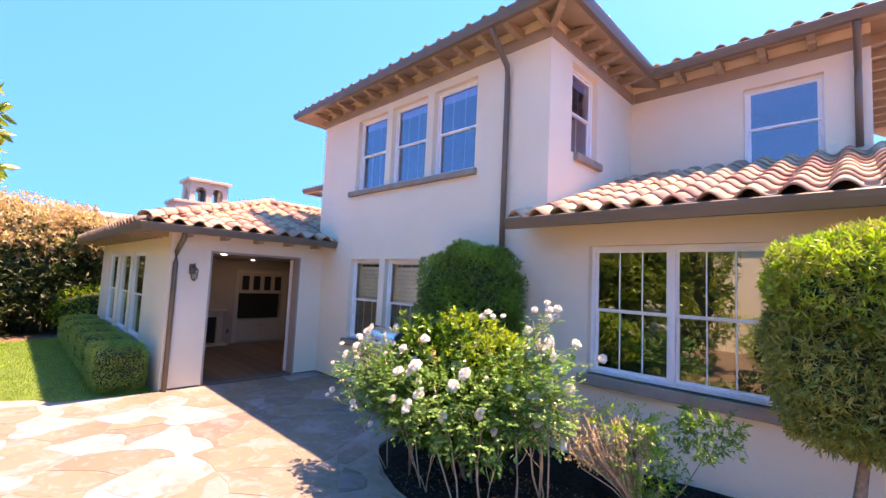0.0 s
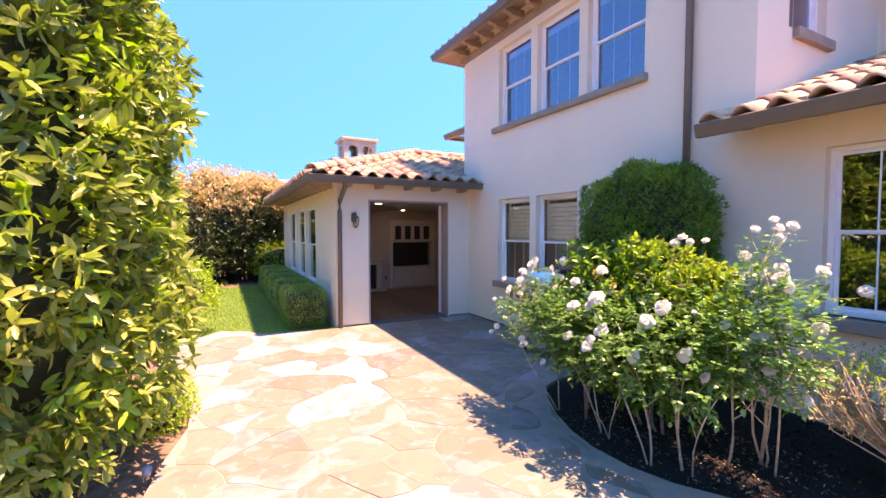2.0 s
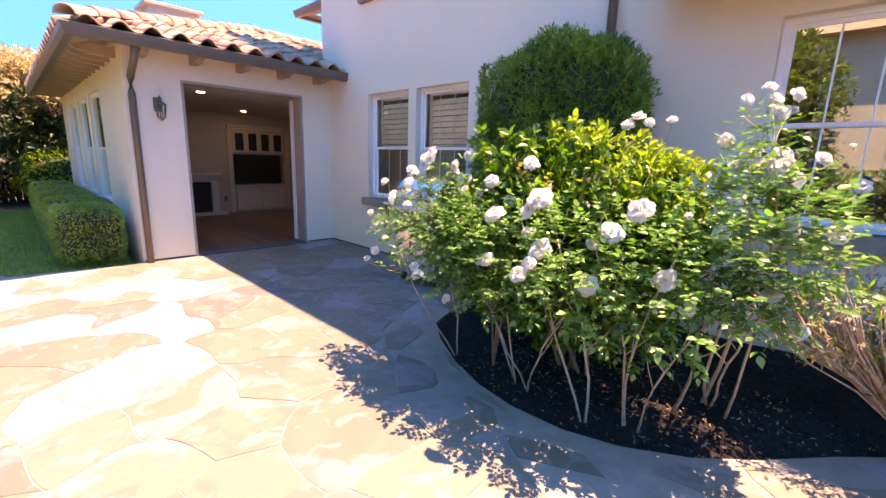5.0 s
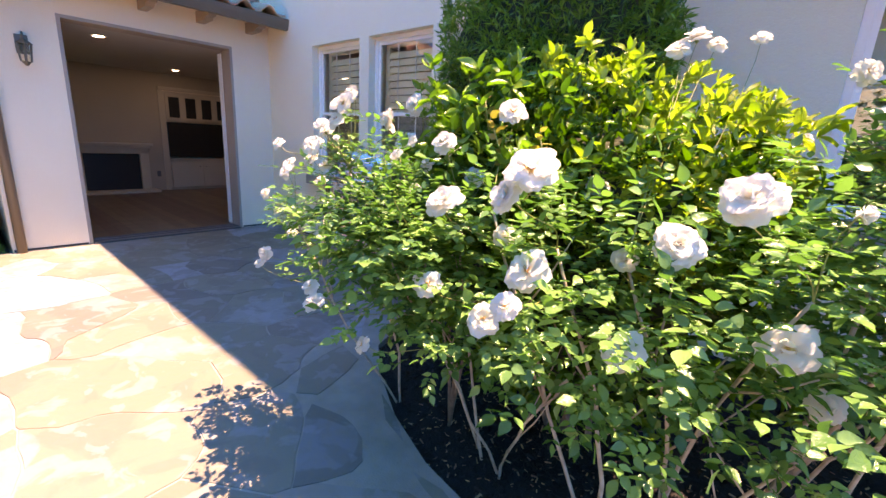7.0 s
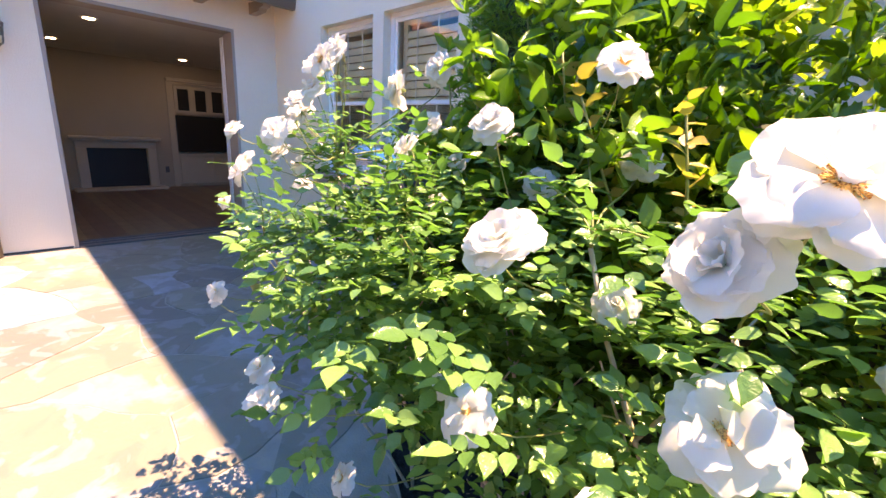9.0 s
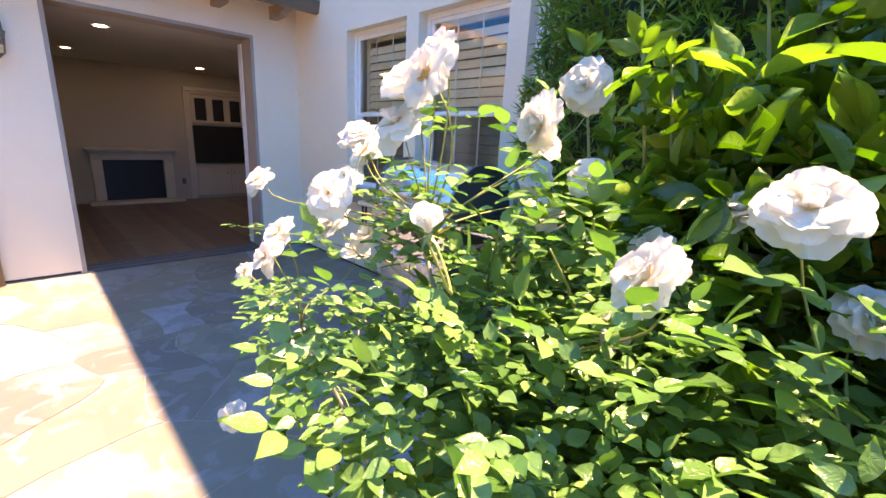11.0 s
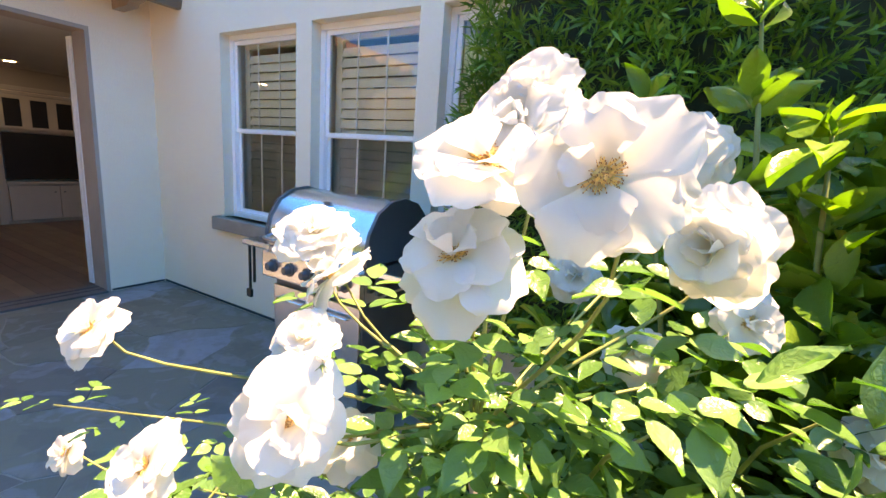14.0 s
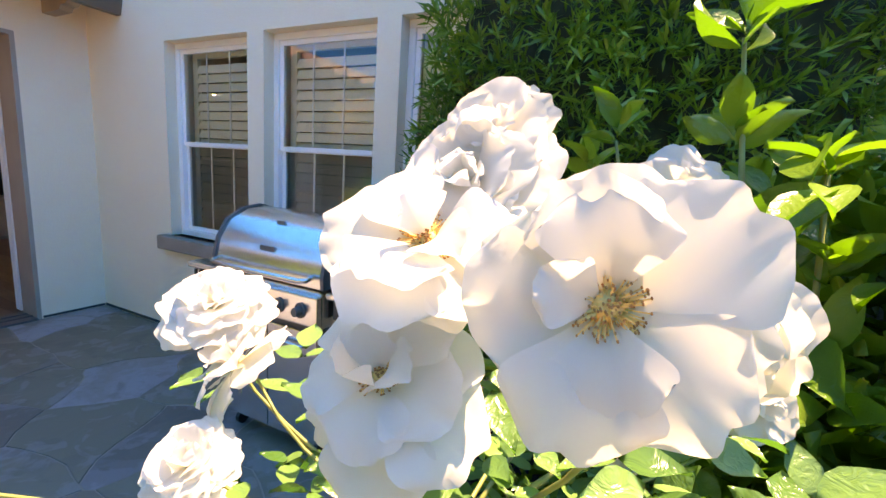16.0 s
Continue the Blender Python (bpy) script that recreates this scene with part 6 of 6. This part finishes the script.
MAIN = [(x, y, z, s, k, fr.gauss(0.05, 0.2), -0.8, fr.uniform(0.45, 0.95)) for x, y, z, s, k in ((-2.649, 3.231, 1.224, 1.1, "full"), (-2.315, 3.137, 1.345, 1.2, "open"), (-2.367, 3.126, 1.28, 0.85, "full"), (-2.631, 3.162, 0.988, 0.85, "open"), (-2.352, 3.229, 1.086, 1.15, "open"),
        (-2.42, 3.151, 0.949, 0.95, "open"), (-2.308, 3.072, 1.041, 0.7, "open"), (-2.045, 3.347, 1.199, 1.05, "full"), (-2.106, 3.291, 0.932, 1.0, "open"), (-1.93, 3.357, 1.313, 1.2, "full"), (-1.81, 3.433, 1.0, 1.1, "open"))]
MAIN += [(x, y, z, s, k, *facing(fr, x)) for x, y, z, s, k in ((-2.415, 3.771, 1.27, 0.85, "full"), (-2.62, 3.62, 1.33, 0.75, "full"), (-2.95, 3.62, 1.36, 0.75, "full"), (-2.76, 3.66, 1.42, 0.7, "full"), (-3.05, 3.5, 1.2, 0.7, "loose"), (-2.744, 3.255, 0.948, 0.8, "full"), (-2.2, 3.5, 1.1, 0.7, "full"), (-1.66, 3.62, 1.22, 0.8, "full"), (-1.72, 3.52, 0.86, 0.75, "full"), (-2.54, 3.4, 1.12, 0.7, "full"), (-1.912, 4.27, 1.468, 0.7, "loose"), (-1.76, 3.45, 1.3, 0.8, "bud"), (-2.261, 4.06, 1.787, 0.9, "full"), (-2.30, 4.02, 1.75, 0.8, "loose"), (-2.19, 4.05, 1.76, 0.7, "loose"), (-2.07, 4.06, 1.77, 0.6, "loose"))]
RIGHT = [(x, y, z, s, k, *facing(fr, x)) for x, y, z, s, k in ((-1.64, 4.2, 1.86, 0.9, "full"), (-1.60, 4.15, 1.79, 0.9, "full"), (-1.67, 4.2, 1.93, 0.7, "loose"), (-1.57, 4.2, 1.80, 0.8, "full"), (-1.80, 4.1, 1.66, 0.8, "loose"), (-1.72, 4.05, 1.52, 1.0, "full"), (-1.61, 4.04, 1.506, 1.2, "full"), (-1.52, 4.0, 1.52, 1.1, "full"), (-1.58, 3.98, 1.44, 1.1, "loose"), (-1.55, 3.81, 1.133, 1.15, "full"),
        (-1.60, 3.95, 1.27, 0.9, "loose"), (-1.41, 4.3, 1.57, 0.9, "full"), (-1.25, 4.5, 1.44, 0.9, "full"), (-1.35, 3.95, 0.76, 0.9, "full"), (-1.28, 3.95, 1.24, 0.9, "loose"), (-1.45, 3.75, 0.95, 0.9, "full"), (-1.3, 4.1, 1.62, 0.6, "bud"), (-1.66, 4.0, 1.58, 1.1, "full"), (-1.55, 4.06, 1.58, 1.0, "full"), (-1.49, 3.98, 1.46, 1.1, "full"), (-1.67, 3.97, 1.45, 1.0, "full"), (-1.74, 4.1, 1.86, 0.7, "loose"), (-1.55, 4.2, 1.88, 0.8, "full"), (-1.45, 3.9, 1.25, 0.9, "full"))]

bush("rose_bush", (-3.3, 3.75, 0.0), "white rose bush with arching canes reaching over the patio", [(-3.12, 3.57, 0.93, 0.38, 0.32, 0.30, 0.4), (-3.08, 3.36, 1.06, 0.32, 0.2, 0.2, 0.4), (-2.85, 3.5, 0.9, 0.4, 0.35, 0.35, 0.2)], NEAR,
     [(-3.34, 3.75, -3.7, 3.35, 1.0, 0.008), (-3.34, 3.75, -3.35, 3.4, 1.25, 0.009), (-2.75, 3.7, -3.1, 3.45, 1.1, 0.008), (-2.72, 3.68, -2.8, 3.5, 1.1, 0.009), (-2.6, 3.66, -2.95, 3.3, 0.95, 0.008)], 91, 900, shoots=[
         ([(-3.3, 3.5, 1.12), (-3.44, 3.42, 1.20), (-3.58, 3.32, 1.24), (-3.74, 3.24, 1.24)], 0.0022, 0.05, 0.05), ([(-3.3, 3.5, 1.1), (-3.24, 3.46, 1.27), (-3.2, 3.42, 1.34)], 0.003, 0.085, 0.045),
         ([(-3.1, 3.55, 1.1), (-3.1, 3.45, 1.25), (-3.08, 3.36, 1.32)], 0.003, 0.09, 0.05), ([(-3.0, 3.5, 1.05), (-3.0, 3.38, 1.18), (-2.96, 3.28, 1.24)], 0.003, 0.10, 0.05),
         ([(-3.15, 3.6, 1.15), (-3.12, 3.55, 1.28), (-3.1, 3.5, 1.34)], 0.003, 0.08, 0.05), ([(-3.35, 3.55, 1.05), (-3.36, 3.52, 1.14), (-3.38, 3.48, 1.20)], 0.0025, 0.06, 0.045),
         ([(-3.4, 3.5, 0.95), (-3.6, 3.4, 1.07), (-3.8, 3.35, 1.05)], 0.0022, 0.05, 0.05), ([(-2.9, 3.4, 1.0), (-2.85, 3.25, 1.15), (-2.83, 3.2, 1.2)], 0.003, 0.09, 0.05)])
bush("rose_bush", (-2.3, 3.7, 0.0), "white rose bush in full bloom on bare pale canes", [(-2.5, 3.55, 0.95, 0.55, 0.38, 0.38, 0.5), (-2.0, 3.55, 0.95, 0.5, 0.38, 0.38, 0.4)], MAIN,
     [(-2.2, 3.62, -2.6, 3.4, 1.2, 0.010), (-2.18, 3.63, -2.4, 3.45, 1.1, 0.011), (-2.02, 3.75, -2.2, 3.5, 1.1, 0.01), (-2.0, 3.75, -1.8, 3.5, 1.1, 0.01), (-1.95, 3.76, -1.65, 3.65, 0.8, 0.009), (-2.62, 3.65, -2.3, 3.5, 0.7, 0.009), (-1.85, 4.05, -1.7, 3.7, 1.1, 0.013)], 92, 900, grow=1.2)
bush("rose_bush", (-1.7, 4.1, 0.0), "white rose bush with tall upright shoots beside the large window", [(-1.6, 3.87, 1.12, 0.36, 0.30, 0.36, 1.0)], RIGHT,
     [(-1.75, 4.3, -1.6, 3.9, 1.2, 0.016), (-1.72, 4.3, -1.5, 3.8, 1.1, 0.012), (-1.7, 4.28, -1.45, 3.8, 0.9, 0.01), (-1.6, 4.2, -1.55, 3.85, 1.6, 0.01)], 93, 560, grow=1.2)

bronze = bpy.data.objects["rose_bush"]
wr = random.Random(4)
P2, W2, S2, base = [], [], [], Vector((-3.3, 3.75, 0.0))
for pts in ([(-2.8, 3.7, 1.1), (-2.8, 3.66, 1.35), (-2.82, 3.62, 1.56)], [(-2.62, 3.68, 1.1), (-2.68, 3.6, 1.3), (-2.74, 3.55, 1.48)], [(-2.5, 3.6, 1.1), (-2.52, 3.58, 1.3), (-2.54, 3.55, 1.44)]):
    sh = bmesh.new()
    tube(sh, [Vector(p) - base for p in pts], [0.004, 0.003, 0.002], 7)
    part("shoot", sh, STEM, bronze, smooth=True)
    for k in range(16):
        t = 1 - k / 22
        a, b, f = (Vector(pts[0]), Vector(pts[1]), t * 2) if t < 0.5 else (Vector(pts[1]), Vector(pts[2]), t * 2 - 1)
        ang = k * 2.4
        P2.append(tuple(a + (b - a) * f - base))
        W2.append((math.cos(ang), math.sin(ang), wr.uniform(-0.1, 0.8)))
        S2.append(wr.uniform(0.03, 0.055))
leaf_cloud("young_foliage", np.array(P2), np.array(W2), np.array(S2), LEAF_ROSE, L_NEW, bronze, "bronze young leaves", np.random.default_rng(3))


# ---- flagstones ----
def clip(poly, px, py, nx, ny):
    out = []
    for i, a in enumerate(poly):
        b = poly[(i + 1) % len(poly)]
        da, db = (a[0] - px) * nx + (a[1] - py) * ny, (b[0] - px) * nx + (b[1] - py) * ny
        if da <= 0:
            out.append(a)
        if (da < 0 < db) or (db < 0 < da):
            t = da / (da - db)
            out.append((a[0] + (b[0] - a[0]) * t, a[1] + (b[1] - a[1]) * t))
    return out


srng = random.Random(12)
seeds = []
while len(seeds) < 190:
    best = None
    for _ in range(5):
        c = (srng.uniform(-8.8, 3.0), srng.uniform(-0.6, 5.46))
        if not inside(PATIO, *c):
            continue
        gap = min([((c[0] - s[0]) / 1.6) ** 2 + (c[1] - s[1]) ** 2 for s in seeds] or [9])
        gap *= 0.6 + 0.8 * srng.random()
        if best is None or gap > best[0]:
            best = (gap, c)
    if best:
        seeds.append(best[1])
patio = next(o for o in bpy.data.objects if o.get("category") == "patio")
ring = list(zip(PATIO, PATIO[1:] + PATIO[:1]))
for sx, sy in seeds:
    poly = [(sx - 1.2, sy - 1.2), (sx + 1.2, sy - 1.2), (sx + 1.2, sy + 1.2), (sx - 1.2, sy + 1.2)]
    for ox, oy in seeds:
        if (ox, oy) != (sx, sy) and abs(ox - sx) < 2.4 and abs(oy - sy) < 2.4:
            poly = clip(poly, (sx + ox) / 2, (sy + oy) / 2, ox - sx, oy - sy)
    for (ax, ay), (bx2, by2) in ring:
        d = Vector((bx2 - ax, by2 - ay))
        t = max(0, min(1, ((sx - ax) * d.x + (sy - ay) * d.y) / d.length_squared))
        if (Vector((ax, ay)) + d * t - Vector((sx, sy))).length < 0.9 and poly:
            nx, ny = d.y, -d.x
            if (sx - ax) * nx + (sy - ay) * ny > 0:
                nx, ny = -nx, -ny
            poly = clip(poly, ax, ay, nx, ny)
    if len(poly) < 3:
        continue
    cx, cy = sum(p[0] for p in poly) / len(poly), sum(p[1] for p in poly) / len(poly)
    pts = []
    for a, b in zip(poly, poly[1:] + poly[:1]):
        n = max(1, int(math.dist(a, b) / 0.10))
        for k in range(n):
            x, y = a[0] + (b[0] - a[0]) * k / n, a[1] + (b[1] - a[1]) * k / n
            keep = min(1, edge_gap(PATIO, x, y) / 0.2)
            x, y = x + noise.noise(Vector((x * 2.4, y * 2.4, 7))) * 0.17 * keep, y + noise.noise(Vector((x * 2.4, y * 2.4, 17))) * 0.17 * keep
            ux, uy = x - cx, y - cy
            r = math.hypot(ux, uy) + 1e-6
            k2 = (r - 0.004) / r
            pts.append((ux * k2, uy * k2))
    if len(pts) < 3:
        continue
    top = srng.uniform(-0.001, 0.005)
    bm = bmesh.new()
    lo = [bm.verts.new((x, y, -0.02)) for x, y in pts]
    hi = [bm.verts.new((x, y, -0.003)) for x, y in pts]
    tp = [bm.verts.new((x * 0.992, y * 0.992, top)) for x, y in pts]
    bm.faces.new(tp)
    for i in range(len(pts)):
        j = (i + 1) % len(pts)
        bm.faces.new((lo[i], lo[j], hi[j], hi[i])), bm.faces.new((hi[i], hi[j], tp[j], tp[i]))
    part("flagstone", bm, STONE, patio, at=Matrix.Translation((cx, cy, 0)))

# wood boards
inner = bpy.data.objects["floor_inner"]
for i in range(48):
    y = 2.83 + i * 0.128
    if y > 8.9:
        break
    boxes("floor_board", [(-12.58, WX - 0.29, y, y + 0.125, -0.003, 0.006)], WOOD, inner)

# ---- roof tiles ----
def roofs(label):
    return next(o for o in bpy.data.objects if o.get("label") == label)


s = GR
up_g = (-1, 0, s)
tiles(roofs("front slope of the garden room roof"), (gx + 0.02, gy + 0.05, GZ), (0, 1, 0), up_g, 12, 10, lambda p: p.y < WY - 0.1 and (gx - p.x) < (p.y - gy) + 0.08 and p.x > px)
tiles(roofs("side slope of the garden room roof"), (-15.8, gy - 0.02, GZ), (1, 0, 0), (0, 1, s), 28, 10, lambda p: (p.y - gy) < (gx - p.x) and p.y < py)
cap_row(roofs("front slope of the garden room roof"), (gx + 0.02, gy - 0.02, GZ + 0.05), (px, py, pz + 0.06))
cap_row(roofs("rear slope of the garden room roof"), (px, py, pz + 0.05), (px, 9.5, pz + 0.05))
tiles(roofs("rear slope of the garden room roof"), (-8.3, 5.5, GZ + 0.25), (0, 1, 0), (-1, 0, s), 8, 8)
low = roofs("low tiled roof over the ground floor wing")
tiles(low, (-2.70, ly + 0.03, LZ), (1, 0, 0), (0, 1, LR), 22, 10, lambda p: p.x > -2.4 or p.y < WY - 0.12)
upr = roofs("front slope of the upper tiled roof")
tiles(upr, (lx, fy + 0.05, EZ), (1, 0, 0), (0, 1, RISE), 22, 3, lambda p: (p.x - lx) > (p.y - fy) and (rx - p.x) > (p.y - fy) - 0.1)
tiles(roofs("side slope of the upper tiled roof"), (rx - 0.05, fy + 0.1, EZ), (0, 1, 0), (-1, 0, RISE), 8, 2, lambda p: p.y < by)
tiles(roofs("slope of the set-back tiled roof"), (rx, by + 0.05, EZ), (1, 0, 0), (0, 1, RISE), 11, 3)
